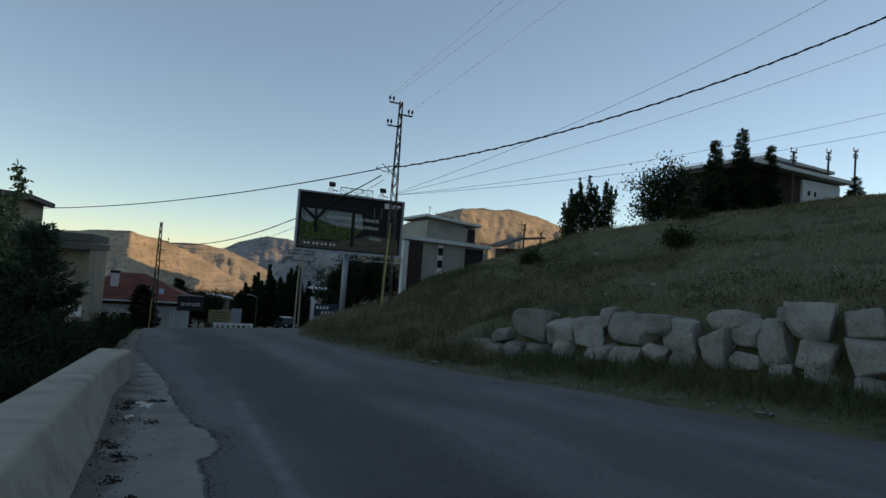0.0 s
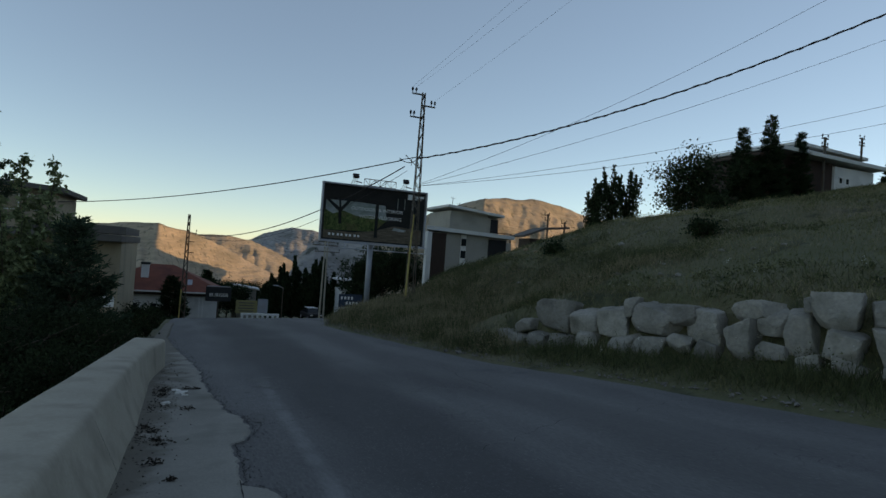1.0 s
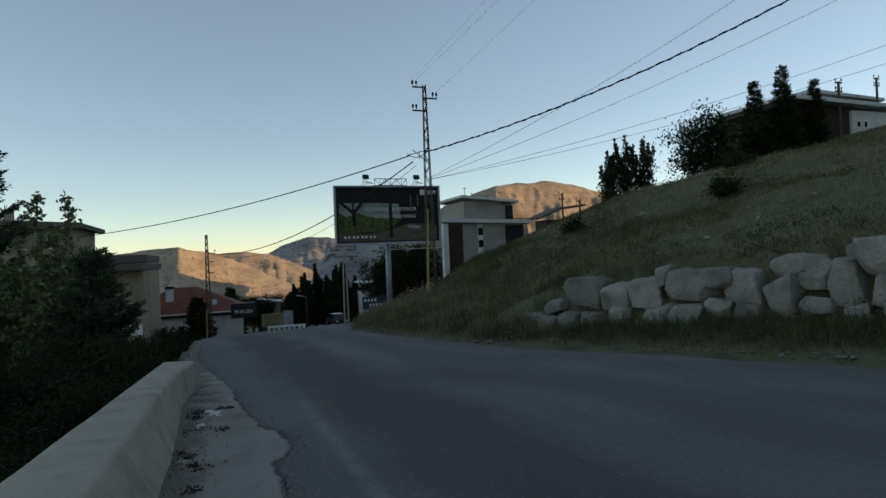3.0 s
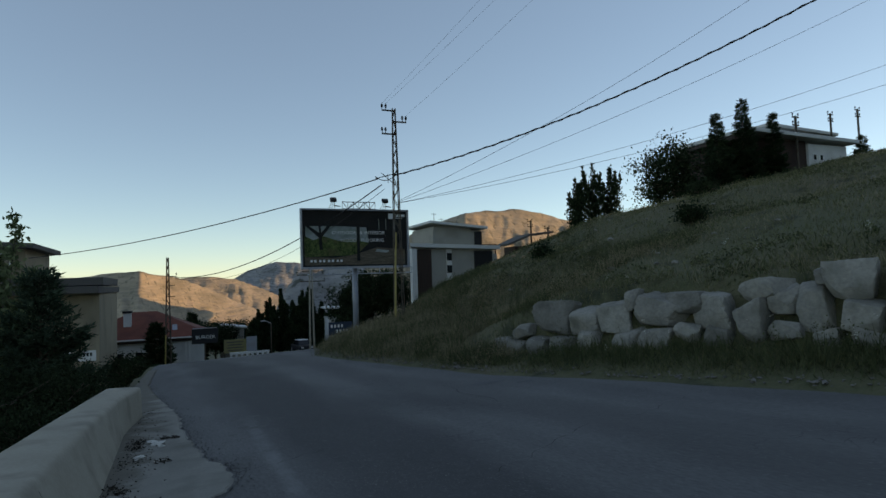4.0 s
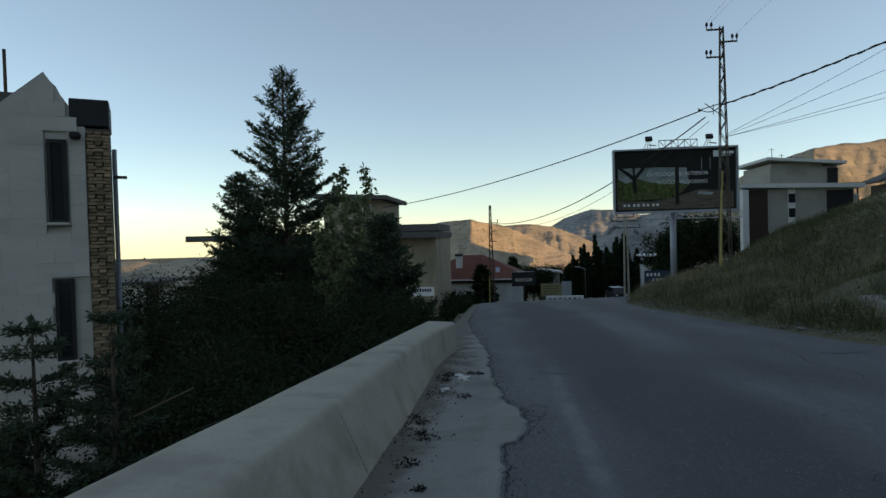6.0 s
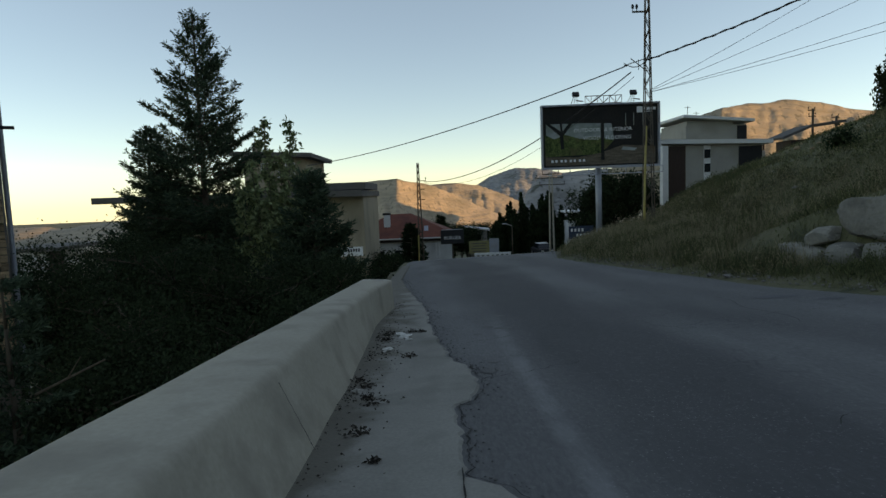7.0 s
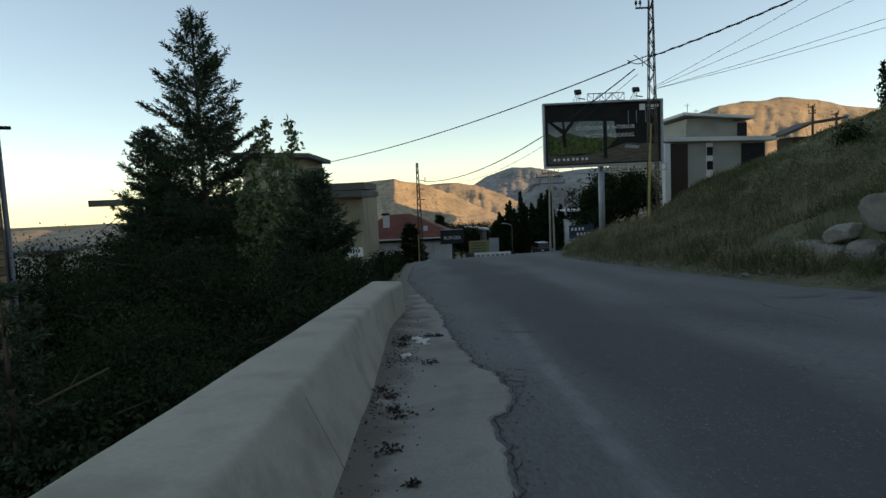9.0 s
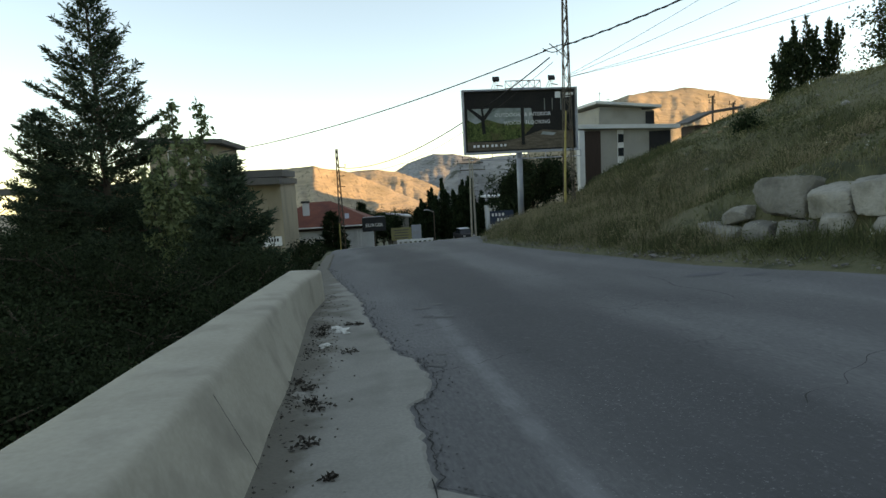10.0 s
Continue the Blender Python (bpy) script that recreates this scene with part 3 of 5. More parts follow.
flat("print_column", 0.505, 0.535, 0.1, 0.95, M["ad_dark"], 5, sheet)
flat("print_table", 0, 0, 0, 0, M["ad_sky"], 5, sheet, [(0.68, 0.26), (0.8, 0.24), (0.82, 0.28), (0.7, 0.31)])
flat("print_logo", 0.82, 0.87, 0.86, 0.96, M["ad_text"], 5, sheet)
flat("print_bar", 0.885, 0.985, 0.90, 0.945, M["ad_text"], 5, sheet)
flat("print_bar", 0.885, 0.96, 0.87, 0.882, M["ad_text"], 5, sheet)
for k in range(8):
    flat("print_bar", 0.07 + k * 0.035 + 0.01 * (k // 2), 0.09 + k * 0.035 + 0.01 * (k // 2), 0.085, 0.125, M["ad_text"], 5, sheet)
for u in (0.72, 0.79, 0.87):
    flat("print_lamp", u, u + 0.006, 0.66, 0.86, M["ad_sky"], 5, sheet)


def words(text, at, size, material, parent, rz=0.0, name="lettering"):
    cu = bpy.data.curves.new(name, "FONT")
    cu.body, cu.size, cu.align_x, cu.extrude, cu.resolution_u = text, size, "LEFT", 0.002, 2
    tmp = bpy.data.objects.new(name, cu)
    scene.collection.objects.link(tmp)
    bpy.context.view_layer.update()
    me = bpy.data.meshes.new_from_object(tmp.evaluated_get(bpy.context.evaluated_depsgraph_get()))
    bpy.data.objects.remove(tmp)
    me.materials.clear()
    me.materials.append(material)
    ob = new(name, me)
    ob.parent = parent
    ob.matrix_local = pose(*at, 90, 0, rz)
    return ob


for text, dx, z in (("OUTDOOR", 1.7, 4.72), ("&", 3.38, 4.72), ("INTERIOR", 3.66, 4.72), ("WOOD", 2.2, 4.28), ("FLOORING", 3.45, 4.28)):
    words(text, bl(X0 + dx, BY - 0.02, z), 0.285, M["ad_text"], sheet)
# catwalk under the board, truss and two floodlights above it
cw = bmesh.new()
for z in (Z0 - 0.12, Z0 - 0.45):
    rod(cw, bl(X0 + 0.3, BY - 0.75, z), bl(X1, BY - 0.75, z), 0.025, n=6)
for x in np.linspace(X0 + 0.3, X1, 7):
    rod(cw, bl(x, BY - 0.75, Z0 - 0.45), bl(x, BY - 0.75, Z0 - 0.12), 0.02, n=6)
    rod(cw, bl(x, BY + 0.3, Z0 - 0.4), bl(x, BY - 0.75, Z0 - 0.45), 0.025, n=6)
part("catwalk", cw, M["galv"], board)
tr = bmesh.new()
tx = np.linspace(9.35, 11.35, 7)
for z in (Z1 + 0.12, Z1 + 0.52):
    rod(tr, bl(tx[0], BY, z), bl(tx[-1], BY, z), 0.022, n=6)
for i, x in enumerate(tx):
    rod(tr, bl(x, BY, Z1 + 0.1), bl(x, BY, Z1 + 0.52), 0.015, n=6)
    if i < 6:
        rod(tr, bl(x, BY, Z1 + (0.12 if i % 2 else 0.52)), bl(tx[i + 1], BY, Z1 + (0.52 if i % 2 else 0.12)), 0.015, n=6)
part("truss", tr, M["steel"], board)
for x in (8.75, 11.85):
    fl = bmesh.new()
    box(fl, bl(x - 0.05, BY - 0.55, Z1 + 0.55), (0.36, 0.16, 0.26), rx=-35, bevel=0.02)
    lamp = part("floodlight", fl, M["black"], board, "black floodlight on a bent arm")
    am = bmesh.new()
    for q in (-0.18, 0.0, 0.18):
        rod(am, bl(x + q, BY + 0.1, Z1 + 0.08), bl(x - 0.05 + q * 0.4, BY - 0.5, Z1 + 0.46), 0.016, n=6)
    rod(am, bl(x + 0.05, BY - 0.2, Z1 + 0.28), bl(x + 0.42, BY - 0.2, Z1 + 0.22), 0.03, n=6)
    part("arm", am, M["steel"], lamp)

# ---- lattice power poles and wires ----


def insulator(parent, x, y, z, name="insulator"):
    bm = bmesh.new()
    rod(bm, (x, y, z - 0.12), (x, y, z + 0.04), 0.018, n=6)
    for k, r in enumerate((0.055, 0.07, 0.05)):
        rod(bm, (x, y, z + 0.03 + k * 0.06), (x, y, z + 0.085 + k * 0.06), r, r * 0.7, n=10)
    return part(name, bm, M["black"], parent)


def lattice_pole(at, height, wide, label, arms, mid=None, top_w=0.14, panel=0.5, stout=1.0):
    p = thing("power_pole", at, label, "power pole", "power poles")
    for s in (-1, 1):
        for q in (-1, 1):
            low = rod(bmesh.new(), (s * wide / 2, q * wide * 0.35, -0.3), (s * (wide + (top_w - wide) * 0.3) / 2, q * wide * 0.3, height * 0.3), 0.028 * stout, n=5)
            part("leg", low, M["yellow_paint"] if q < 0 and s < 0 else M["steel"], p, "yellow painted lower leg" if q < 0 and s < 0 else "")
            hi = rod(bmesh.new(), (s * (wide + (top_w - wide) * 0.3) / 2, q * wide * 0.3, height * 0.3), (s * top_w / 2, q * top_w * 0.3, height), 0.026 * stout, n=5)
            part("leg", hi, M["steel"], p)
    nb = int(height / panel)
    for k in range(nb):
        z0, z1 = height * k / nb, height * (k + 1) / nb
        w0, w1 = wide + (top_w - wide) * z0 / height, wide + (top_w - wide) * z1 / height
        s = 1 if k % 2 else -1
        bm = bmesh.new()
        for q in (-1, 1):
            rod(bm, (s * w0 / 2, q * w0 * 0.33, z0), (-s * w1 / 2, q * w1 * 0.33, z1), 0.018 * stout, n=5)
        rod(bm, (s * w0 / 2, -w0 * 0.33, z0), (s * w1 / 2, w1 * 0.33, z1), 0.016, n=5)
        part("brace", bm, M["steel"], p)
    for z, xa, xb, ins in arms:
        arm = boxpart("crossarm", ((xa + xb) / 2, 0, z), (abs(xb - xa), 0.07, 0.07), M["steel"], p, bevel=0.008)
        for x in ins:
            insulator(arm, x, 0, z + 0.12)
    return p


PX, PY = 10.64, 28.76
pz = gz(PX, PY)
pole = lattice_pole((PX, PY, pz), 10.62 - pz, 0.46, "tall rusty steel lattice power pole with yellow lower legs", [(10.5 - pz, -0.62, 0.1, (-0.62, -0.42)), (9.95 - pz, -0.1, 0.66, (0.45, 0.64)), (9.3 - pz, -0.66, 0.1, (-0.64, -0.46))])
rodpart("conduit", (-0.3, -0.2, -0.3), (-0.12, -0.1, 4.3 - pz), 0.05, M["yellow_paint"], pole, "yellow cable conduit")
br = bmesh.new()
for k in range(7):
    a0, a1 = -0.15 - k * 0.13, -0.15 - (k + 1) * 0.13
    f = lambda a: 7.25 - pz - 0.55 * math.cos((a + 0.6) * 2.4) * 0.6
    rod(br, (a0, 0, f(a0)), (a1, 0, f(a1)), 0.02, n=6)
rod(br, (0, 0, 7.3 - pz), (-1.05, 0, 7.0 - pz), 0.02, n=6)
rod(br, (0, 0, 6.7 - pz), (-0.75, 0, 7.3 - pz), 0.02, n=6)
rod(br, (-0.4, 0, 6.8 - pz), (-0.4, 0, 7.25 - pz), 0.015, n=6)
part("bracket", br, M["steel"], pole, "bent iron cable bracket")
P2 = (-0.62, 59.4, gz(-0.62, 59.4))
pole2 = lattice_pole(P2, 4.7 - P2[2], 0.5, "slim rusty steel lattice power pole at the road bend", [(3.0 - P2[2], 0, 0.75, (0.7,)), (2.2 - P2[2], 0, 0.6, ()), (1.2 - P2[2], 0, 0.6, ())], panel=0.6, stout=2.2)
P3 = (13.2, 65, gz(13.2, 65))
pole3 = thing("utility_pole", P3, "twin pale concrete utility pole with insulator crossarms", "power pole", "power poles")
for dx in (-0.22, 0.22):
    rodpart("shaft", (dx, 0, -0.3), (dx * 0.6, 0, 3.5 - P3[2]), 0.11, M["concrete"], pole3, r2=0.08)
for z, xa, xb in ((2.9, -1.5, 1.3), (2.2, -1.2, 1.5), (3.3, -0.9, 0.9)):
    arm = boxpart("crossarm", ((xa + xb) / 2, 0, z - P3[2]), (xb - xa, 0.1, 0.1), M["steel"], pole3)
    for x in (xa + 0.05, xb - 0.05):
        insulator(arm, x, 0, z - P3[2] + 0.14)


def wire(a, b, sag, r, label="thin black overhead power line", twist=False):
    """A hanging cable; a bundled one is two strands wound together."""
    bm = bmesh.new()
    a, b = Vector(a), Vector(b)
    n = 40
    pts = [a.lerp(b, k / n) - Vector((0, 0, 4 * sag * (k / n) * (1 - k / n))) for k in range(n + 1)]
    for p, q in zip(pts, pts[1:]):
        rod(bm, p, q, r, n=5)
    if twist:
        m = 220
        fine = [a.lerp(b, k / m) - Vector((0, 0, 4 * sag * (k / m) * (1 - k / m))) + Vector((0, math.cos(k * 0.9), math.sin(k * 0.9))) * r * 1.3 for k in range(m + 1)]
        for p, q in zip(fine, fine[1:]):
            rod(bm, p, q, r * 0.7, n=4)
    return tagged(part("overhead_cable", bm, M["cable"]), label, "cable", "overhead cables")


wire((PX - 0.05, PY, 7.2), (26.5, 9.0, 14.6), 1.15, 0.03, "thick twisted black overhead cable", True)
wire((PX - 0.9, PY, 7.0), (-9.2, 50.2, 4.35), 0.55, 0.028, "black overhead cable over the road")
wire((PX - 0.75, PY, 6.7), (P2[0] + 0.6, P2[1], 2.9), 1.3, 0.03, "black overhead cable to the next pole")
wire((PX - 0.6, PY, 6.5), (P2[0] + 0.6, P2[1], 2.8), 1.7, 0.012)
for za, eb in ((5.9, (28.56, 14.51, 17.37)), (5.85, (35.5, 12.4, 17.24)), (5.8, (36.8, 12.8, 13.4)), (5.8, (37.1, 12.8, 12.3))):
    wire((PX + 0.1, PY, za), eb, 0.7, 0.009)
for xa, za, eb in ((-0.62, 10.85, (13.71, 14.83, 15.58)), (-0.42, 10.85, (14.83, 13.58, 15.77)), (0.64, 10.3, (15.65, 13.19, 15.28))):
    wire((PX + xa, PY, za), eb, 0.15, 0.004)
wire((-30, 52, -1.5), (-13.5, 30, 1.6), 0.3, 0.02)

# ---- buildings ----


def house(name, at, label, rz=0.0, category="house"):
    return thing(name, at, label, category, rz=rz)


def window(parent, c, w, h, axis="y", sill=True, frame_mat="white_paint"):
    """A framed window standing proud of a wall that faces -y (axis y) or +x (axis x)."""
    fr = bmesh.new()
    t = 0.07
    for dx, dz, sx, sz in ((0, h / 2, w + t, t), (0, -h / 2, w + t, t), (-w / 2, 0, t, h - t), (w / 2, 0, t, h - t)):
        if axis == "y":
            box(fr, (c[0] + dx, c[1] - 0.02, c[2] + dz), (sx, 0.09, sz))
        else:
            box(fr, (c[0] + 0.02, c[1] + dx, c[2] + dz), (0.09, sx, sz))
    wn_ = part("window", fr, M[frame_mat], parent)
    s = (w - 0.02, 0.03, h - 0.02) if axis == "y" else (0.03, w - 0.02, h - 0.02)
    boxpart("pane", c, s, M["glass"], wn_, bevel=0)
    return wn_


# modern house above the bank: plaster walls under a long white fascia
HB = gz(18, 42) - 0.3
h1 = house("house", (18.9, 40, HB), "modern grey plastered house with white fascia and dark panels")
lz = lambda z: z - HB
top = 4.15


def prism(name, foot, z0, z1, material, parent, label="", tilt=0.0):
    """Walls on a footprint; tilt lowers the top towards +x."""
    n = len(foot)
    V = [(x, y, z0 - (tilt * x if tilt else 0)) for x, y in foot] + [(x, y, z1 - tilt * x) for x, y in foot]
    F = [list(range(n))[::-1], list(range(n, 2 * n))] + [(i, (i + 1) % n, n + (i + 1) % n, n + i) for i in range(n)]
    return obj(name, V, F, material, parent, label)


prism("wall", [(-3.25, 0.3), (3.25, 0.3), (3.25, 7.5), (0.0, 7.5)], -1.0, lz(top), M["grey_wall"], h1)
boxpart("corner_pier", (-3.15, 0.22, lz(top) / 2 - 0.5), (0.36, 0.5, lz(top) + 1.0), M["white_wall"], h1, "white corner pier")
boxpart("panel", (-2.35, 0.27, lz(top) / 2 - 0.5), (1.2, 0.06, lz(top) + 0.9), M["dark_wood"], h1, "dark brown timber panel")
prism("fascia", [(-3.5, -0.15), (3.7, -0.15), (3.7, 7.7), (-0.1, 7.7)], lz(top) + 0.01, lz(top) + 0.28, M["fascia"], h1, "long white roof slab edge", tilt=0.03)
boxpart("window_strip", (-0.35, 0.27, lz(2.4)), (0.42, 0.06, 3.4), M["white_paint"], h1, "narrow white window strip", bevel=0.005)
for z in (3.55, 2.65, 1.6):
    boxpart("pane", (-0.35, 0.225, lz(z)), (0.38, 0.04, 0.55), M["glass"], h1, bevel=0)
# flat black panel on the solid wall; the terrace's shade is its colour
boxpart("opening", (2.45, 0.27, lz(3.15)), (1.5, 0.06, 1.6), M["black"], h1, "black panel for the shade in a covered terrace", bevel=0)

# second house behind, with a single-pitch roof and roof aerials
h2 = house("house", (28.5, 60, gz(28.5, 62) - 0.3), "beige plastered house with a sloping white roof slab")
hz = lambda z: z - h2.location.z
boxpart("wall", (0, 3.5, hz(7.3) / 2), (5.9, 6.6, hz(7.3)), M["grey_wall"], h2)
part("roof", box(bmesh.new(), (-0.1, 3.3, hz(7.85)), (6.9, 8.0, 0.28), ry=5.0, bevel=0.02), M["fascia"], h2, "sloping white roof slab")
boxpart("gable", (-0.6, 3.5, hz(7.5)), (4.5, 6.6, 0.5), M["grey_wall"], h2)
boxpart("balcony", (4.0, 3.2, hz(4.7) / 2), (2.2, 5.0, hz(4.7)), M["grey_wall"], h2)
# black sheet painted as the dark of a recess, no hole behind it
boxpart("opening", (2.5, 0.14, hz(6.4)), (0.9, 0.1, 1.5), M["black"], h2, bevel=0)
for x in (3.3, 4.2, 5.0):
    boxpart("balcony_post", (x, 0.8, hz(5.2)), (0.12, 0.12, 1.1), M["dark_wood"], h2)
boxpart("balcony_rail", (4.1, 0.8, hz(5.75)), (2.2, 0.08, 0.08), M["dark_wood"], h2)
for x, hgt in ((-1.6, 1.6), (-0.7, 1.0), (0.2, 0.8), (0.7, 0.7), (1.2, 0.7)):
    a_ = bmesh.new()
    rod(a_, (x, 3, hz(7.9)), (x, 3, hz(7.95 + hgt)), 0.03, n=5)
    rod(a_, (x - 0.3, 3, hz(7.8 + hgt)), (x + 0.3, 3, hz(7.8 + hgt)), 0.02, n=5)
    part("aerial", a_, M["steel"], h2)

h3 = house("house", (31.5, 50, gz(31.5, 50) - 0.3), "low house with a dark sloping roof on the hill")
hz3 = lambda z: z - h3.location.z
boxpart("wall", (0.6, 1.6, hz3(4.9) / 2), (4.0, 2.2, hz3(4.9)), M["dark_wood"], h3)
part("roof", box(bmesh.new(), (-1.2, 1.2, hz3(5.5)), (2.6, 2.6, 0.2), ry=-21, bevel=0.02), M["roof_dark"], h3)
part("roof", box(bmesh.new(), (1.3, 1.2, hz3(6.1)), (2.8, 2.6, 0.2), ry=-6, bevel=0.02), M["roof_dark"], h3)
for x, y, zt_ in ((39.1, 62, 8.7), (41.5, 62, 7.9)):
    b_ = gz(x, y)
    pp = thing("utility_pole", (x, y, b_), "short dark pole with insulators behind the hill", "power pole", "power poles")
    rodpart("shaft", (0, 0, -0.2), (0, 0, zt_ - b_), 0.11, M["steel"], pp)
    for dz, xa in ((0.15, -0.28), (0.75, -0.16)):
        arm = boxpart("crossarm", (xa / 2, 0, zt_ - b_ - dz), (0.75, 0.1, 0.1), M["steel"], pp)
        for q in (-0.32, 0.32):
            insulator(arm, xa / 2 + q, 0, zt_ - b_ - dz + 0.14)

# chalets at the top of the hill
h4 = house("chalet", (45, 33, gz(45, 34) - 0.4), "dark timber chalet with a white gable end on the hilltop")
hz4 = lambda z: z - h4.location.z
boxpart("timber_wall", (-1.2, 3, hz4(12.2) / 2), (7.6, 6, hz4(12.2)), M["dark_wood"], h4)
boxpart("end_wall", (5.0, 2.8, hz4(12.0) / 2), (4.8, 6, hz4(12.0)), M["white_wall"], h4, "white rendered end wall")
window(h4, (3.3, -0.22, hz4(10.9)), 0.45, 0.5)
window(h4, (4.1, -0.22, hz4(10.9)), 0.45, 0.5)
part("roof", box(bmesh.new(), (1.6, 2.8, hz4(12.45)), (13.0, 7.4, 0.3), ry=1.0, bevel=0.02), M["fascia"], h4, "flat pale roof edge")
boxpart("dormer", (5.6, 4.8, hz4(12.9)), (8.5, 4, 0.9), M["beige_wall"], h4)
part("upper_roof", box(bmesh.new(), (5.6, 4.6, hz4(13.45)), (9.6, 5, 0.22), ry=3, bevel=0.02), M["fascia"], h4)
boxpart("balcony", (-5.8, 1.5, hz4(10.4)), (1.8, 4.5, 0.25), M["dark_wood"], h4)
boxpart("eave", (-5.6, 1.5, hz4(11.7)), (2.2, 5.0, 0.25), M["dark_wood"], h4)
h5 = house("chalet", (57, 40, gz(57, 41) - 0.4), "pale chalet with stepped flat roofs on the hilltop")
hz5 = lambda z: z - h5.location.z
boxpart("wall", (0, 3, hz5(15.3) / 2), (9, 6, hz5(15.3)), M["beige_wall"], h5)
part("roof", box(bmesh.new(), (0, 3, hz5(15.5)), (10, 7, 0.3), ry=2, bevel=0.02), M["fascia"], h5)
for x, y, zt in ((46.0, 32.6, 14.1), (58.6, 38, 16.8), (62.8, 38, 17.6)):
    b_ = gz(x, y)
    pp = thing("utility_pole", (x, y, b_), "small dark utility pole with short crossarms", "power pole", "power poles")
    rodpart("shaft", (0, 0, -0.2), (0, 0, zt - b_), 0.1, M["steel"], pp)
    for dz in (0.1, 0.75):
        arm = boxpart("crossarm", (0, 0, zt - b_ - dz), (0.75, 0.1, 0.1), M["steel"], pp)
        for s in (-0.32, 0.32):
            insulator(arm, s, 0, zt - b_ - dz + 0.14)

# beige house with overhanging flat roofs, behind the garden trees
B2 = gz(-14, 58)
h6 = house("villa", (-15.1, 54, B2), "beige villa with wide overhanging flat roofs behind trees")
z6 = lambda z: z - B2
boxpart("wall", (0.3, 7, z6(1.9) / 2 - 1), (18.8, 13, z6(1.9) + 2), M["beige_wall"], h6)
part("roof", box(bmesh.new(), (-1.6, 6.4, z6(2.1)), (22.9, 15.5, 0.55), ry=0.5, bevel=0.03), M["roof_dark"], h6, "thick overhanging flat roof")
boxpart("roof_parapet", (6.35, 6, z6(2.68)), (7.2, 11, 0.62), M["roof_dark"], h6)
boxpart("upper_wall", (1.6, 7, z6(4.0)), (5.6, 9, 3.6), M["beige_wall"], h6)
part("upper_roof", box(bmesh.new(), (1.6, 6.6, z6(5.75)), (7.2, 11, 0.4), ry=3, bevel=0.03), M["roof_dark"], h6)
boxpart("chimney", (-0.4, 4, z6(6.4)), (0.6, 0.6, 1.3), M["beige_wall"], h6)
for x, z, w, h in ((5.6, 0.4, 1.3, 1.1), (5.6, -2.2, 1.3, 1.2), (1.2, 4.4, 1.6, 1.3), (3.0, 4.4, 0.8, 1.2), (-3, 0.3, 1.6, 1.3), (-6, 0.3, 1.6, 1.3)):
    window(h6, (x, 0.47 if z < 3 else 2.47, z6(z)), w, h)
sg = thing("sign", (-6.3, 50.5, gz(-6.3, 50.5)), "small white roadside sign board with dark writing", "sign")
szz = -2.75 - sg.location.z
boxpart("panel", (0, 0, szz), (2.3, 0.08, 0.75), M["white_paint"], sg)
for x in (-0.9, 0.9):
    rodpart("post", (x, 0.08, -0.1), (x, 0.08, szz), 0.04, M["steel"], sg)
for k in range(9):
    boxpart("writing_bar", (-0.85 + k * 0.21, -0.045, szz + 0.1), (0.14, 0.008, 0.26), M["black"], sg, bevel=0)

# white house with a red tiled hip roof
RX, RY_ = -2.6, 71.0
B7 = gz(RX, 74) - 0.2
h7 = house("cottage", (RX, RY_, B7 + 0.5), "white cottage with a red tiled hipped roof and chimney")
z7 = lambda z: z - B7
boxpart("wall", (-1.0, 5.6, z7(-3.75) / 2 - 0.4), (12.6, 9.0, z7(-3.75) + 0.8), M["white_wall"], h7)
e0, pk = z7(-3.8), z7(-1.1)
rv_ = [(-8.2, 0.2, e0), (6.2, 0.2, e0), (6.2, 11, e0), (-8.2, 11, e0), (-2.2, 5.6, pk), (0.4, 5.6, pk)]
rf = [(0, 1, 5, 4), (1, 2, 5), (2, 3, 4, 5), (3, 0, 4), (3, 2, 1, 0)]
roof7 = obj("roof", rv_, rf, M["roof_tile"], h7, "red clay tiled hipped roof")
boxpart("gutter", (-1.0, 0.22, e0 - 0.08), (14.4, 0.14, 0.14), M["white_paint"], h7)
boxpart("eave_shadow_board", (-1.0, 0.85, e0 - 0.3), (13.2, 0.3, 0.4), M["dark_wood"], h7, "dark timber soffit")
ch7 = boxpart("chimney", (-2.4, 3.0, z7(-1.95)), (0.75, 0.7, 1.7), M["white_wall"], h7)
boxpart("chimney_cap", (-2.4, 3.0, z7(-0.98)), (0.95, 0.85, 0.26), M["black"], ch7)
for x, z in ((-4.2, -5.7), (-3.1, -5.7), (-1.2, -5.7), (1.5, -5.7)):
    window(h7, (x, 1.08, z7(z)), 0.7, 0.95)
for x in (3.4, 3.75):
    boxpart("porch_post", (x, 0.6, z7(-5.6)), (0.16, 0.16, 2.4), M["white_paint"], h7)
for px_, pz_ in ((2.3, -2.2), (3.3, -2.7)):
    part("roof_light", box(bmesh.new(), (px_, 2.0, z7(pz_) - 0.65), (0.5, 1.0, 0.08), rx=33), M["galv"], h7)

# roadside signs at the bend
bs = thing("sign", (2.6, 66, gz(2.6, 66)), "black lightbox sign with white letters", "sign")
bzz = -3.0 - bs.location.z
boxpart("box", (0, 0, bzz), (2.5, 0.25, 1.5), M["black"], bs, bevel=0.04)
rodpart("post", (0, 0.05, -0.1), (0, 0.05, bzz), 0.07, M["steel"], bs)
words("BURGER", (-0.9, -0.14, bzz - 0.25), 0.5, M["white_paint"], bs)
boxpart("cap_light", (0, -0.05, bzz + 0.8), (2.3, 0.15, 0.06), M["galv"], bs)
yb = thing("sign", (6.3, 70, gz(6.3, 70)), "faded yellow notice board beside a pale panel", "sign")
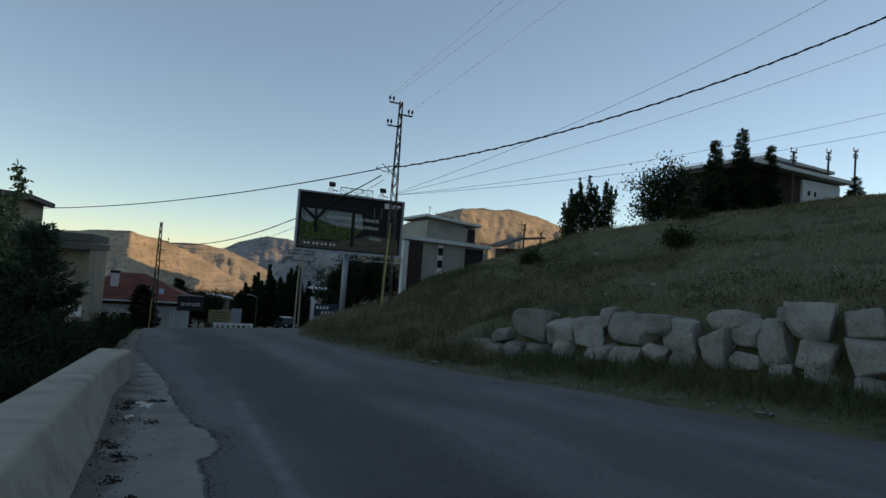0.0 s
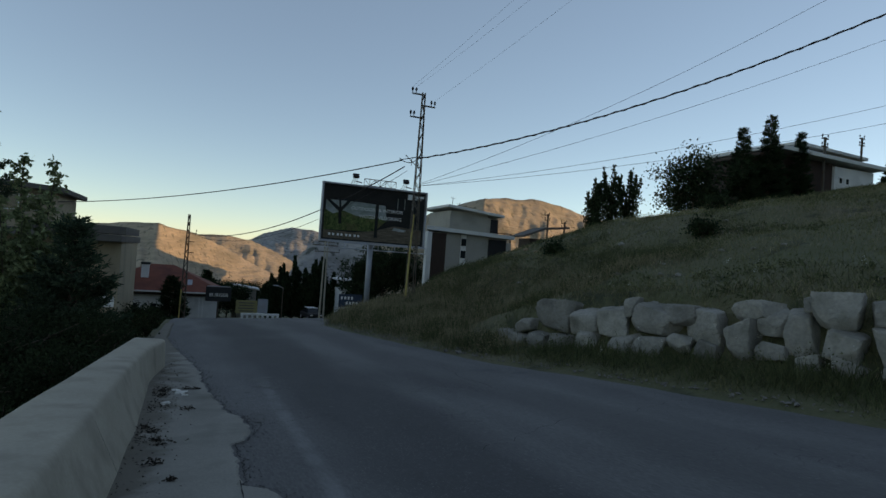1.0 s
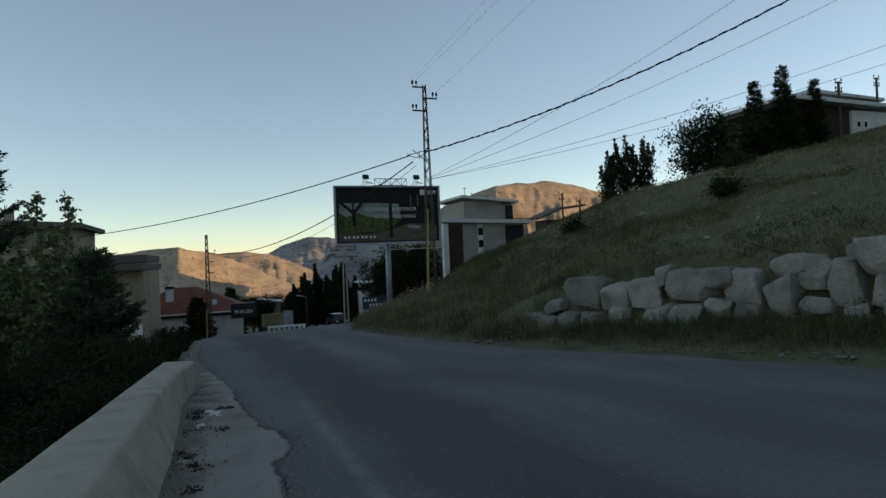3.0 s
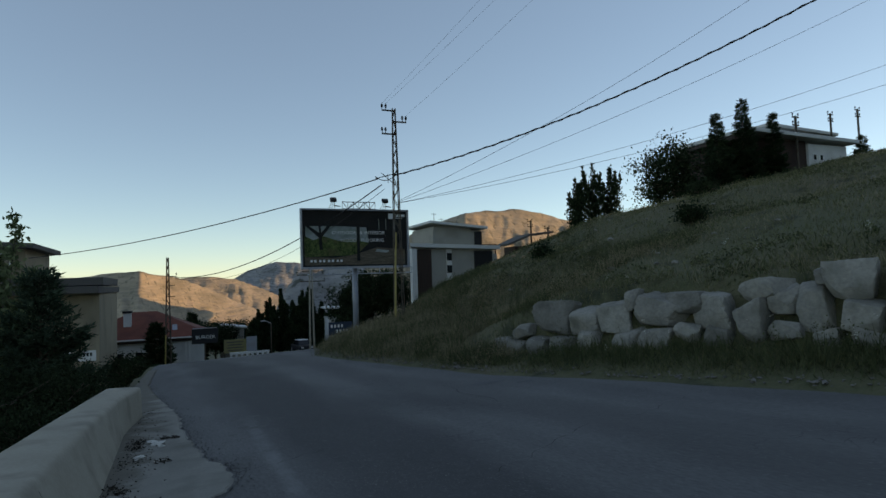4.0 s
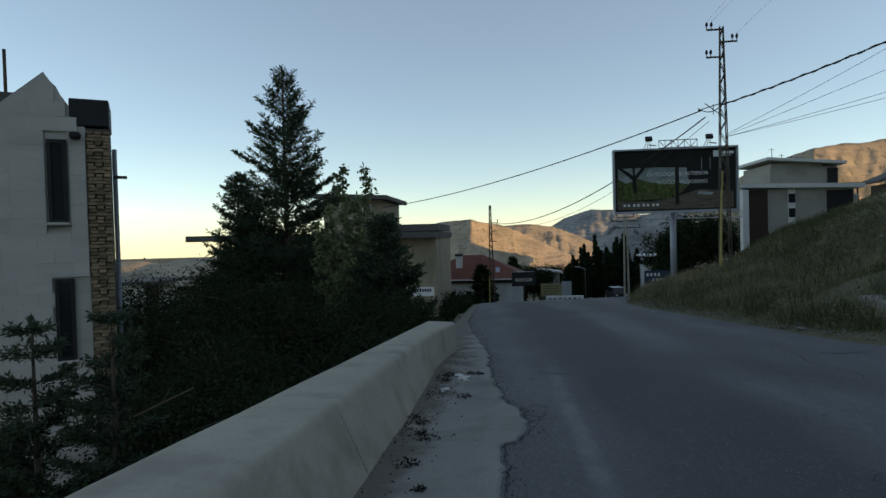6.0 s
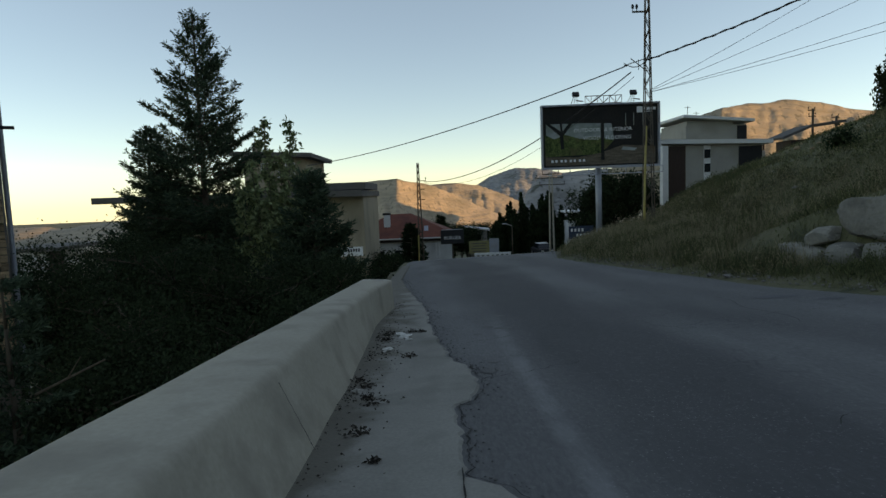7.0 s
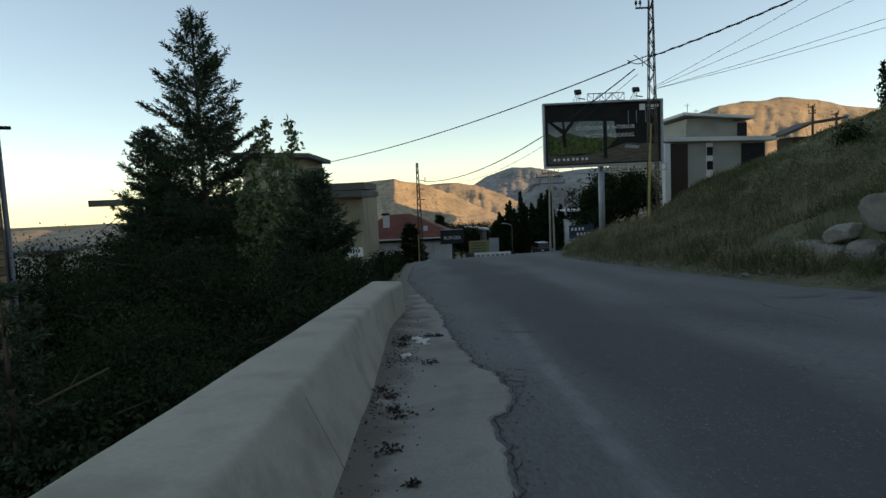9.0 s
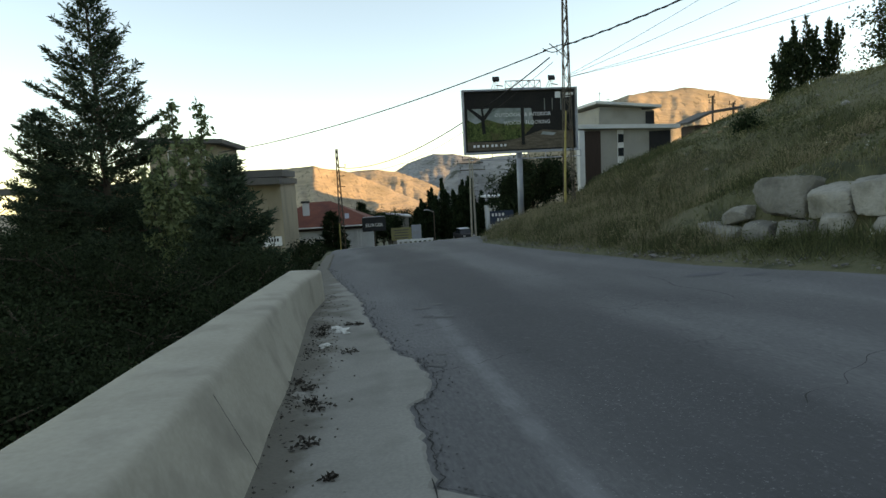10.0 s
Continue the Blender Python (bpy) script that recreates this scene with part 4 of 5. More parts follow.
yz = -4.6 - yb.location.z
boxpart("panel", (-0.55, 0, yz), (2.3, 0.1, 1.45), M["yellow_board"], yb)
boxpart("panel", (1.2, 0.05, yz + 0.15), (1.1, 0.1, 1.6), M["galv"], yb, "pale blue-grey panel")
for x in (-1.6, 0.55, 1.7):
    rodpart("post", (x, 0.1, -0.1), (x, 0.1, yz + 0.8), 0.05, M["steel"], yb)
for k in range(4):
    boxpart("writing_bar", (-0.55, -0.055, yz + 0.45 - k * 0.3), (1.7 - 0.2 * (k % 2), 0.01, 0.1), M["roof_dark"], yb, bevel=0)
fb = thing("road_barrier", (7.0, 67, gz(7.0, 67)), "white painted concrete roadside barrier with gaps", "barrier")
boxpart("rail", (0, 0, 0.62), (4.0, 0.22, 0.22), M["white_paint"], fb)
for k in range(8):
    boxpart("block", (-1.85 + k * 0.53, 0, 0.26), (0.22, 0.24, 0.5), M["white_paint"], fb)
ss = thing("sign", (15.6, 62, gz(15.6, 62)), "dark blue sign board with two rows of pale writing", "sign")
sz_ = -2.8 - ss.location.z
boxpart("panel", (0, 0, sz_), (2.5, 0.1, 1.35), M["blue_panel"], ss)
for x in (-1.0, 1.0):
    rodpart("post", (x, 0.1, -0.1), (x, 0.1, sz_), 0.06, M["steel"], ss)
for k in range(4):
    boxpart("writing_bar", (-0.95 + k * 0.36, -0.056, sz_ + 0.28), (0.2, 0.012, 0.3), M["white_paint"], ss, bevel=0)
    boxpart("writing_bar", (-0.4 + k * 0.36, -0.056, sz_ - 0.25), (0.2, 0.012, 0.3), M["white_paint"], ss, bevel=0)
wb = house("shop", (19.6, 75, gz(19.6, 76)), "white shop building with dark glazing and slanted frames")
wz = lambda z: z - wb.location.z
boxpart("wall", (0, 3, wz(-2.3) / 2), (4.6, 5, wz(-2.3)), M["white_wall"], wb)
boxpart("glazing", (0, 0.46, wz(-1.75)), (4.2, 0.1, 0.9), M["glass"], wb)
for x in (-2.0, -0.7, 0.7, 2.0):
    part("mullion", box(bmesh.new(), (x, 0.38, wz(-1.75)), (0.16, 0.12, 1.1), ry=18, bevel=0.01), M["white_paint"], wb)
boxpart("roof", (0, 3, wz(-1.15)), (5.2, 6, 0.2), M["white_paint"], wb)
lampp = thing("street_lamp", (9.6, 70, gz(9.6, 70)), "grey street lamp with a short curved arm", "street lamp")
lh = -2.3 - lampp.location.z
rodpart("pole", (0, 0, -0.1), (0, 0, lh), 0.06, M["steel"], lampp)
rodpart("arm", (0, 0, lh), (-0.6, 0, lh + 0.25), 0.04, M["galv"], lampp)
boxpart("lamp_head", (-0.85, 0, lh + 0.27), (0.55, 0.2, 0.1), M["galv"], lampp)
gy_ = thing("hut", (6.6, 88, gz(6.6, 88)), "small grey hut among dark trees", "house")
boxpart("wall", (0, 0, 2.1), (3.0, 3.0, 4.2), M["grey_wall"], gy_)
part("roof", box(bmesh.new(), (0, 0, 4.35), (3.8, 3.8, 0.2), ry=8), M["fascia"], gy_)
window(gy_, (0.2, -1.52, 3.2), 0.9, 0.8)

# pale low house beyond the garden
h8 = house("house", (-37.6, 60, gz(-37.6, 62)), "low pale house with a dark flat overhanging roof")
z8 = lambda z: z - h8.location.z
boxpart("wall", (-1.2, 3, z8(-2.4) / 2), (3.5, 6, z8(-2.4)), M["white_wall"], h8)
boxpart("pier", (1.1, 0.5, z8(-2.4) / 2), (0.9, 0.9, z8(-2.4)), M["dark_wood"], h8)
boxpart("roof", (-0.6, 3, z8(-2.15)), (5.6, 8, 0.35), M["roof_dark"], h8)

# tall stone-faced house beside the garden; its front is turned towards the road
T0 = (-7.05, 13.0)
BT = gz(-9, 14) - 0.3
h9 = house("townhouse", (T0[0], T0[1], BT), "tall pale stone-clad house with a rubble corner chimney", rz=33)
zt = lambda z: z - BT
core = bmesh.new()
outline = [(-4.2, zt(-4.6)), (-0.5, zt(-4.6)), (-0.5, zt(4.2)), (-1.2, zt(5.3)), (-4.2, zt(2.55))]
vf = [core.verts.new((x, 0.05, z)) for x, z in outline]
vb = [core.verts.new((x, 7.0, z)) for x, z in outline]
core.faces.new(vf)
core.faces.new(vb[::-1])
for i in range(5):
    j = (i + 1) % 5
    core.faces.new((vf[j], vf[i], vb[i], vb[j]))
bmesh.ops.recalc_face_normals(core, faces=core.faces)
body9 = part("wall", core, M["ashlar"], h9)
part("roof", box(bmesh.new(), (-2.75, 4.1, zt(3.78)), (4.4, 6.4, 0.18), ry=-42.5, bevel=0.02), M["roof_dark"], h9, "dark sloping roof")
boxpart("chimney_core", (-0.3, 0.55, zt(-0.2)), (0.44, 1.0, 8.8), M["mortar"], h9)
boxpart("chimney_cowl", (-0.42, 0.55, zt(4.52)), (0.72, 1.1, 0.56), M["black"], h9, "black metal chimney cowl", bevel=0.02)
rodpart("downpipe", (-0.02, 0.9, zt(-4.4)), (-0.02, 0.9, zt(3.9)), 0.05, M["galv"], h9)
boxpart("bracket", (0.1, 0.6, zt(3.25)), (0.25, 0.1, 0.06), M["black"], h9)
boxpart("ridge_roof", (-3.1, 4.4, zt(4.9)), (2.4, 4.0, 0.9), M["roof_dark"], h9, "dark ridge of the roof")
rodpart("mast", (-2.47, 4.0, zt(3.5)), (-2.47, 4.0, zt(6.76)), 0.04, M["steel"], h9)
lamp9 = boxpart("wall_lamp", (-0.68, -0.08, zt(4.02)), (0.2, 0.25, 0.13), M["black"], h9, "black outdoor wall lamp", bevel=0.03)
WINDOWS = ((-1.02, 3.09, 0.27, 1.62), (-0.965, 0.26, 0.27, 1.6), (-2.7, 0.26, 0.5, 1.6))
for x, z, w, h in WINDOWS:
    window(h9, (x, 0.02, zt(z)), w, h, frame_mat="black")
    boxpart("window_sill", (x, -0.03, zt(z - h / 2 - 0.06)), (w + 0.14, 0.16, 0.06), M["ashlar"], h9)

# parked car at the bend, and a low kerb wall beside the second pole
car = thing("car", (13.8, 74.5, gz(13.8, 74.5)), "dark parked car with a pale roof", "car", rz=8)
cb = bmesh.new()
box(cb, (0, 0, 0.62), (1.7, 4.0, 0.62), bevel=0.14)
part("body", cb, M["black"], car)
cc = bmesh.new()
made = bmesh.ops.create_cube(cc, size=1.0, matrix=pose(0, 0.2, 1.18) @ Matrix.Diagonal((1.45, 2.1, 0.56, 1)))
for v in cc.verts:
    if v.co.z > 1.2:
        v.co.x *= 0.84
        v.co.y = 0.2 + (v.co.y - 0.2) * 0.72
part("cabin", cc, M["glass"], car)
boxpart("roof", (0, 0.2, 1.48), (1.24, 1.55, 0.06), M["white_paint"], car, "pale car roof", bevel=0.02)
for x in (-0.8, 0.8):
    for y in (-1.3, 1.3):
        wh = part("wheel", rod(bmesh.new(), (x - 0.1, y, 0.32), (x + 0.1, y, 0.32), 0.32, n=18), M["black"], car)
        part("rim", rod(bmesh.new(), (x - 0.11, y, 0.32), (x + 0.11, y, 0.32), 0.18, n=12), M["galv"], wh)
    boxpart("headlight", (x * 0.75, -2.0, 0.72), (0.3, 0.06, 0.14), M["white_paint"], car)
kb = part("kerb_wall", box(bmesh.new(), (-2.1, 56.2, gz(-1.2, 56) + 0.15), (2.3, 0.35, 0.7), rz=25, bevel=0.03), M["concrete"])
tagged(kb, "low pale concrete kerb wall beside the pole", "kerb", kind="structure")

# ---- trees ----


def quads(points, dirs, length, width, jitter=0.6, seed=0):
    """Small leaf-shaped quads at points, along dirs, each turned about at random."""
    r = np.random.default_rng(seed)
    p, d = np.asarray(points, float), np.asarray(dirs, float)
    n = len(p)
    d = d + r.normal(0, jitter, (n, 3))
    d /= np.linalg.norm(d, axis=1, keepdims=True) + 1e-9
    s = np.cross(d, r.normal(0, 1, (n, 3)))
    s /= np.linalg.norm(s, axis=1, keepdims=True) + 1e-9
    ln = length * r.uniform(0.6, 1.35, (n, 1))
    wd = width * r.uniform(0.6, 1.35, (n, 1))
    v = np.stack([p, p + d * ln * 0.5 + s * wd * 0.5, p + d * ln, p + d * ln * 0.5 - s * wd * 0.5], 1).reshape(-1, 3)
    return v, np.arange(n * 4).reshape(n, 4)


def trunk_part(parent, h, r, lean=0.0, limbs=(), material="bark"):
    bm = bmesh.new()
    z0, k = -0.2, 6
    for i in range(k):
        a0, a1 = i / k, (i + 1) / k
        rod(bm, (lean * a0 * a0, 0, z0 + (h - z0) * a0), (lean * a1 * a1, 0, z0 + (h - z0) * a1), r * (1 - 0.85 * a0), r * (1 - 0.85 * a1), n=7)
    for a, b, rr in limbs:
        rod(bm, a, b, rr, rr * 0.35, n=5)
    return part("trunk", bm, M[material], parent, shade=True)


def conifer(name, at, h, r, label, seed, low=0.05, leaf="spruce", density=1.0, droop=0.25, category="tree", needle=0.2, step=0.0, narrow=0.85, rise=0.5):
    """Whorls of branches, rising near the tip and hanging lower down; side twigs on each carry needle sprays."""
    t = thing(name, at, label, category, rz=seed * 37 % 360)
    rr = np.random.default_rng(seed)
    limbs, P, D = [], [], []
    z = h * low
    while z < h * 0.975:
        f = 1 - z / h
        for _ in range(max(5, int(6 * f + 4))):
            L_ = r * (f ** narrow) * rr.uniform(0.55, 1.15) + 0.10
            q = rr.uniform(0, 2 * math.pi)
            out, side, up = np.array((math.cos(q), math.sin(q), 0)), np.array((-math.sin(q), math.cos(q), 0)), np.array((0, 0, 1.0))
            slope = rise * (1 - f) ** 1.3 - droop * f * 1.6 + rr.normal(0, 0.07)
            at_ = lambda u: out * (L_ * u) + up * (z + L_ * (slope * u + 0.22 * u * u))
            limbs.append(((0, 0, z), tuple(at_(0.9)), 0.012 + 0.010 * L_))
            m = int(L_ * 5 * density) + 4
            u = rr.uniform(0.12, 1.0, m)
            sg_ = rr.choice((-1.0, 1.0), m)
            tl = (0.34 * L_ * (1 - u) + 0.5 * needle + 0.06) * rr.uniform(0.6, 1.25, m)
            bend = slope + 0.44 * u
            d = out[None] * 0.8 + side[None] * (sg_ * rr.uniform(0.35, 1.0, m))[:, None] + up[None] * (bend * 0.8 - 0.12 + rr.normal(0, 0.12, m))[:, None]
            d /= np.linalg.norm(d, axis=1, keepdims=True)
            b = out[None] * (L_ * u)[:, None] + up[None] * (z + L_ * (slope * u + 0.22 * u * u))[:, None]
            n = max(2, int(0.22 * L_ / needle) + 2)
            for v in np.linspace(0.15, 1.0, n):
                P.append(b + d * (tl * v)[:, None])
                D.append(d + rr.normal(0, 0.25, d.shape))
        z += (step or max(0.15, h * 0.018)) * rr.uniform(0.8, 1.2)
    tip = np.stack([np.zeros(24), np.zeros(24), h * rr.uniform(0.95, 0.985, 24)], 1)
    P.append(tip)
    D.append(np.stack([rr.normal(0, 0.5, 24), rr.normal(0, 0.5, 24), np.full(24, 1.0)], 1))
    trunk_part(t, h, 0.012 * h + 0.03, limbs=limbs[::2])
    P, D = np.concatenate(P), np.concatenate(D)
    v, fc = quads(P, D, needle, needle * 0.24, 0.3, seed)
    v2, fc2 = quads(P + rr.normal(0, 0.03, P.shape), D, needle * 0.8, needle * 0.22, 0.65, seed + 1)
    obj("crown", np.concatenate([v, v2]), np.concatenate([fc, fc2 + len(v)]).tolist(), M[leaf], t)
    return t


def sprouting_tree(name, at, h, tops, label, seed, leaf="broadleaf", size=0.19):
    """Several upright stems from one stool, each with short side twigs in leaf; the sky shows between them."""
    t = thing(name, at, label, "tree")
    rr = np.random.default_rng(seed)
    limbs, P = [], []
    for tx, ty, th in tops:
        a, b = Vector((tx * 0.2, ty * 0.2, h * 0.12)), Vector((tx, ty, h * th))
        limbs.append((tuple(a), tuple(b), 0.035))
        for u in np.arange(0.12, 1.0, 0.035 / th):
            c = a.lerp(b, u)
            q, ln = rr.uniform(0, 2 * math.pi), (0.75 * (1 - u) + 0.14) * rr.uniform(0.5, 1.2)
            e_ = c + Vector((math.cos(q) * ln, math.sin(q) * ln, ln * 0.55))
            limbs.append((tuple(c), tuple(e_), 0.010))
            k = int(24 + 70 * ln)
            w = rr.uniform(0.2, 1.05, (k, 1))
            P.append(np.array(c)[None] * (1 - w) + np.array(e_)[None] * w + rr.normal(0, 0.07, (k, 3)))
    trunk_part(t, h * 0.45, 0.09, limbs=limbs)
    P = np.concatenate(P)
    v, fc = quads(P, rr.normal(0, 1, P.shape) + (0, 0, -0.2), size, size * 0.55, 0.4, seed)
    obj("crown", v, fc.tolist(), M[leaf], t)
    return t


def broadleaf(name, at, h, r, label, seed, leaf="broadleaf", size=0.16, count=7000, base=0.25, upright=0.5, category="tree"):
    """Limbs fork from a trunk; leaves sit in clumps round the limb ends with gaps between."""
    t = thing(name, at, label, category)
    rr = np.random.default_rng(seed)
    limbs, ends = [], []
    for _ in range(16):
        z = h * rr.uniform(base * 0.6, 0.75)
        q = rr.uniform(0, 2 * math.pi)
        L_ = r * rr.uniform(0.5, 1.0) * (1 - 0.45 * z / h)
        b = Vector((math.cos(q) * L_, math.sin(q) * L_, min(h * 0.98, z + L_ * upright + h * 0.08)))
        limbs.append(((0, 0, z), tuple(b), 0.05))
        ends.append(b)
        for _ in range(4):
            c = b + Vector((rr.normal(0, 0.3 * r), rr.normal(0, 0.3 * r), rr.uniform(-0.1, 0.22) * h))
            c.z = min(c.z, h * 0.98)
            limbs.append((tuple(b * 0.85 + Vector((0, 0, z * 0.15))), tuple(c), 0.022))
            ends.append(c)
    trunk_part(t, h * 0.8, 0.025 * h + 0.03, limbs=limbs)
    per = max(4, count // len(ends))
    P = np.concatenate([rr.normal(0, 1, (per, 3)) * (0.14 * r + 0.10) + np.array(e_) for e_ in ends])
    D = rr.normal(0, 1, P.shape) + (0, 0, 0.2)
    v, fc = quads(P, D, size, size * 0.62, 0.4, seed)
    obj("crown", v, fc.tolist(), M[leaf], t)
    return t


def columnar(name, at, h, r, label, seed, leaf="cypress", size=0.22, count=5000, tips=1):
    """Upright cypress or poplar: foliage hugs several rising leaders with ragged outlines."""
    t = thing(name, at, label, "tree")
    rr = np.random.default_rng(seed)
    P = []
    leaders = [(0, 0, 1.0)] + [(rr.normal(0, r * 0.45), rr.normal(0, r * 0.45), rr.uniform(0.65, 0.97)) for _ in range(tips + 4)]
    per = count // len(leaders)
    for lx, ly, lh in leaders:
        u = rr.uniform(0.02, 1, per) ** 0.9
        rad = r * 0.62 * np.clip(np.sin(np.clip(u * 0.96 + 0.1, 0, 1) * math.pi) ** 0.6, 0.05, 1) * (1 - 0.5 * u)
        q = rr.uniform(0, 2 * math.pi, per)
        k = np.sqrt(rr.uniform(0, 1, per)) * (1 + 0.25 * np.sin(u * 23 + lx * 9))
        P.append(np.stack([lx * (0.4 + u) + np.cos(q) * rad * k, ly * (0.4 + u) + np.sin(q) * rad * k, u * lh * h], 1))
    P = np.concatenate(P)
    trunk_part(t, h * 0.8, 0.02 * h + 0.05)
    v, fc = quads(P, np.tile((0, 0, 1.0), (len(P), 1)), size, size * 0.45, 0.55, seed)
    obj("crown", v, fc.tolist(), M[leaf], t)
    return t


def on(x, y):
    return (x, y, gz(x, y))


def conifer_to(name, x, y, top, r, label, seed, **kw):
    b = gz(x, y)
    return conifer(name, (x, y, b), top - b, r, label, seed, **kw)


# garden below the parapet
conifer_to("spruce_tree", -8.3, 26.0, 9.2, 4.6, "tall dark green spruce with drooping branches", 1, density=4.2, needle=0.19, rise=0.8, droop=0.15, narrow=0.92)
conifer_to("spruce_tree", -10.7, 26.5, 4.9, 3.0, "smaller dark spruce beside the tall one", 2, density=4.2, needle=0.19, rise=0.8, droop=0.15, narrow=0.92)
b_ = gz(-4.75, 22.8)
STEMS = [(-0.15, 0, 0.98), (0.8, 0, 0.965), (0.35, 0.3, 0.86), (-0.75, 0.2, 0.82), (-1.2, -0.2, 0.72), (1.15, 0.3, 0.78), (0.1, -0.6, 0.76), (-0.45, -0.5, 0.7), (0.6, -0.5, 0.7), (-0.9, 0.6, 0.6), (1.3, -0.4, 0.6), (0.2, 0.7, 0.66)]
sprouting_tree("broadleaf_tree", (-4.75, 22.8, b_), 4.6 - b_, STEMS, "light green leafy tree with upright sprigs", 3)
conifer_to("yew_tree", -2.85, 20.2, 2.45, 1.9, "dense dark green conifer behind the wall", 4, density=5.0, needle=0.22, droop=-0.1, leaf="spruce")
conifer_to("young_fir", -5.6, 9.0, 0.75, 1.15, "young fir tree with layered branches", 5, density=20.0, needle=0.12, step=0.34, droop=-0.02, rise=0.2, narrow=0.9)
conifer_to("young_fir", -4.6, 9.3, 0.78, 1.0, "young fir tree with layered branches", 6, density=20.0, needle=0.12, step=0.34, droop=-0.02, rise=0.2, narrow=0.9)
for k, (x, y, zt_, r) in enumerate(((-9.5, 17.5, 0.2, 1.5), (-8.0, 18.5, 0.35, 1.5), (-6.4, 18, 0.4, 1.7), (-4.6, 17, 0.1, 1.6), (-2.9, 17.5, -0.2, 1.4), (-1.7, 17.8, -0.45, 1.0), (-3.4, 13.2, -0.7, 1.3), (-5.2, 13.6, -0.3, 1.5), (-7.2, 15, 0.0, 1.5), (-2.2, 10.5, -1.0, 1.0), (-3.6, 10.2, -0.9, 1.1), (-2.0, 7.5, -1.1, 0.9), (-3.3, 7.2, -1.6, 1.0), (-4.5, 11.8, -0.6, 1.0), (-1.9, 14.5, -0.7, 0.9), (-3.0, 4.5, -1.8, 1.0), (-11.5, 20, 0.1, 1.6), (-13.5, 23, 0.0, 1.7), (-1.6, 21, -0.7, 0.9))):
    b_ = gz(x, y)
    tagged(broadleaf("garden_shrub", (x, y, b_), zt_ - b_ + 0.15, r, "dark dense garden shrub below the wall", 20 + k, leaf="shrub", size=0.07, count=13000, base=0.1, category="shrub"), group="garden shrubs")
conifer_to("thuja_tree", -1.6, 61.5, -1.25, 2.0, "dark conifer in front of the cottage", 7, density=4.0, needle=0.3, leaf="cypress")
for k, (x, y, zt_, r) in enumerate(((-5.2, 60, -4.0, 1.8), (-3.9, 56, -4.0, 1.4), (-2.6, 53, -3.7, 1.1))):
    b_ = gz(x, y)
    broadleaf("shrub", (x, y, b_), zt_ - b_, r, "dark shrub at the roadside bend", 50 + k, leaf="shrub", size=0.2, count=2200, base=0.1, category="shrub")
for k, (x, y, zt_, r) in enumerate(((9.3, 80, -1.3, 1.4), (10.75, 80, 0.15, 1.5), (12.3, 81, 1.3, 1.5), (13.5, 79.5, -0.3, 1.7), (14.9, 80, 0.95, 1.8), (15.8, 80.5, 1.35, 1.6), (17.2, 79, -0.6, 1.9), (18.3, 79, -1.6, 1.5))):
    b_ = gz(x, y)
    tagged(columnar("cypress_tree", (x, y, b_), zt_ - b_, r, "tall dark cypress in a roadside group", 70 + k, count=9000, size=0.34), group="cypress group")
for k, (x, y, zt_, r) in enumerate(((1.5, 84, -3.0, 2.0), (4.4, 86, -3.4, 2.2), (7.2, 92, -3.6, 2.2), (-1.5, 92, -2.9, 2.2), (17.9, 66, 1.2, 1.9), (20.2, 66, 2.7, 2.6), (22.6, 66, 2.5, 2.6))):
    b_ = gz(x, y)
    broadleaf("leafy_tree", (x, y, b_), max(2.5, zt_ - b_), r, "dark leafy tree beyond the bend", 90 + k, leaf="shrub", size=0.26, count=9000, base=0.06)
conifer_to("pine_tree", 1.6, 88.0, -1.5, 1.6, "small dark pine beyond the cottage", 8, leaf="cypress", needle=0.36, density=4.0)

# trees along the hilltop
for k, (x, y, zt_, r) in enumerate(((23.9, 32, 8.2, 0.85), (25.3, 32, 9.3, 0.8), (26.9, 32.3, 9.1, 0.75))):
    b_ = gz(x, y)
    tagged(columnar("poplar_tree", (x, y, b_ - 0.2), zt_ - b_, r, "dark slender poplar on the hilltop", 110 + k, leaf="shrub", count=3600, size=0.2, tips=3), group="poplar group")
b_ = gz(32.2, 32)
broadleaf("broadleaf_tree", (32.2, 32, b_), 10.3 - b_, 2.4, "dark leafy tree with an open crown on the hilltop", 120, leaf="shrub", size=0.2, count=9000, base=0.05, upright=0.15)
for k, (x, y, zt_, r, lf) in enumerate(((36.6, 32, 13.4, 1.5, 1), (39.3, 32, 14.7, 1.7, 1), (42.8, 32.2, 14.0, 1.1, 1), (35.0, 33, 8.8, 1.6, 1))):
    conifer_to("pine_tree", x, y, zt_, r, "dark pine tree on the hilltop", 130 + k, leaf="cypress", needle=0.19, density=7.0, rise=0.1, droop=0.1, narrow=1.1)
conifer_to("pine_tree", 56.5, 34.0, 13.6, 1.6, "dark pine tree beside the chalet", 140, leaf="cypress", needle=0.19, density=7.0, rise=0.1, droop=0.1, narrow=1.1)

# ---- grass, weeds and stones ----


def scatter(n, x0, x1, y0, y1, seed, keep=None):
    r = np.random.default_rng(seed)
    x, y = r.uniform(x0, x1, n), r.uniform(y0, y1, n)
    if keep is not None:
        k = keep(x, y, r)
        x, y = x[k], y[k]
    return x, y


def blades(name, x, y, length, width, material, label, seed, spread=0.35, lift=0.0):
    z = ground_z(x, y) + lift
    v, f = quads(np.stack([x, y, z - 0.03], 1), np.tile((0, 0, 1.0), (len(x), 1)), length, width, spread, seed)
    ob = obj(name, v, f.tolist(), M[material])
    return tagged(ob, label, "grass", kind="stuff")


near = lambda lo, hi: (lambda x, y, r: (x - road_edge(y) > lo) & (x - road_edge(y) < hi))
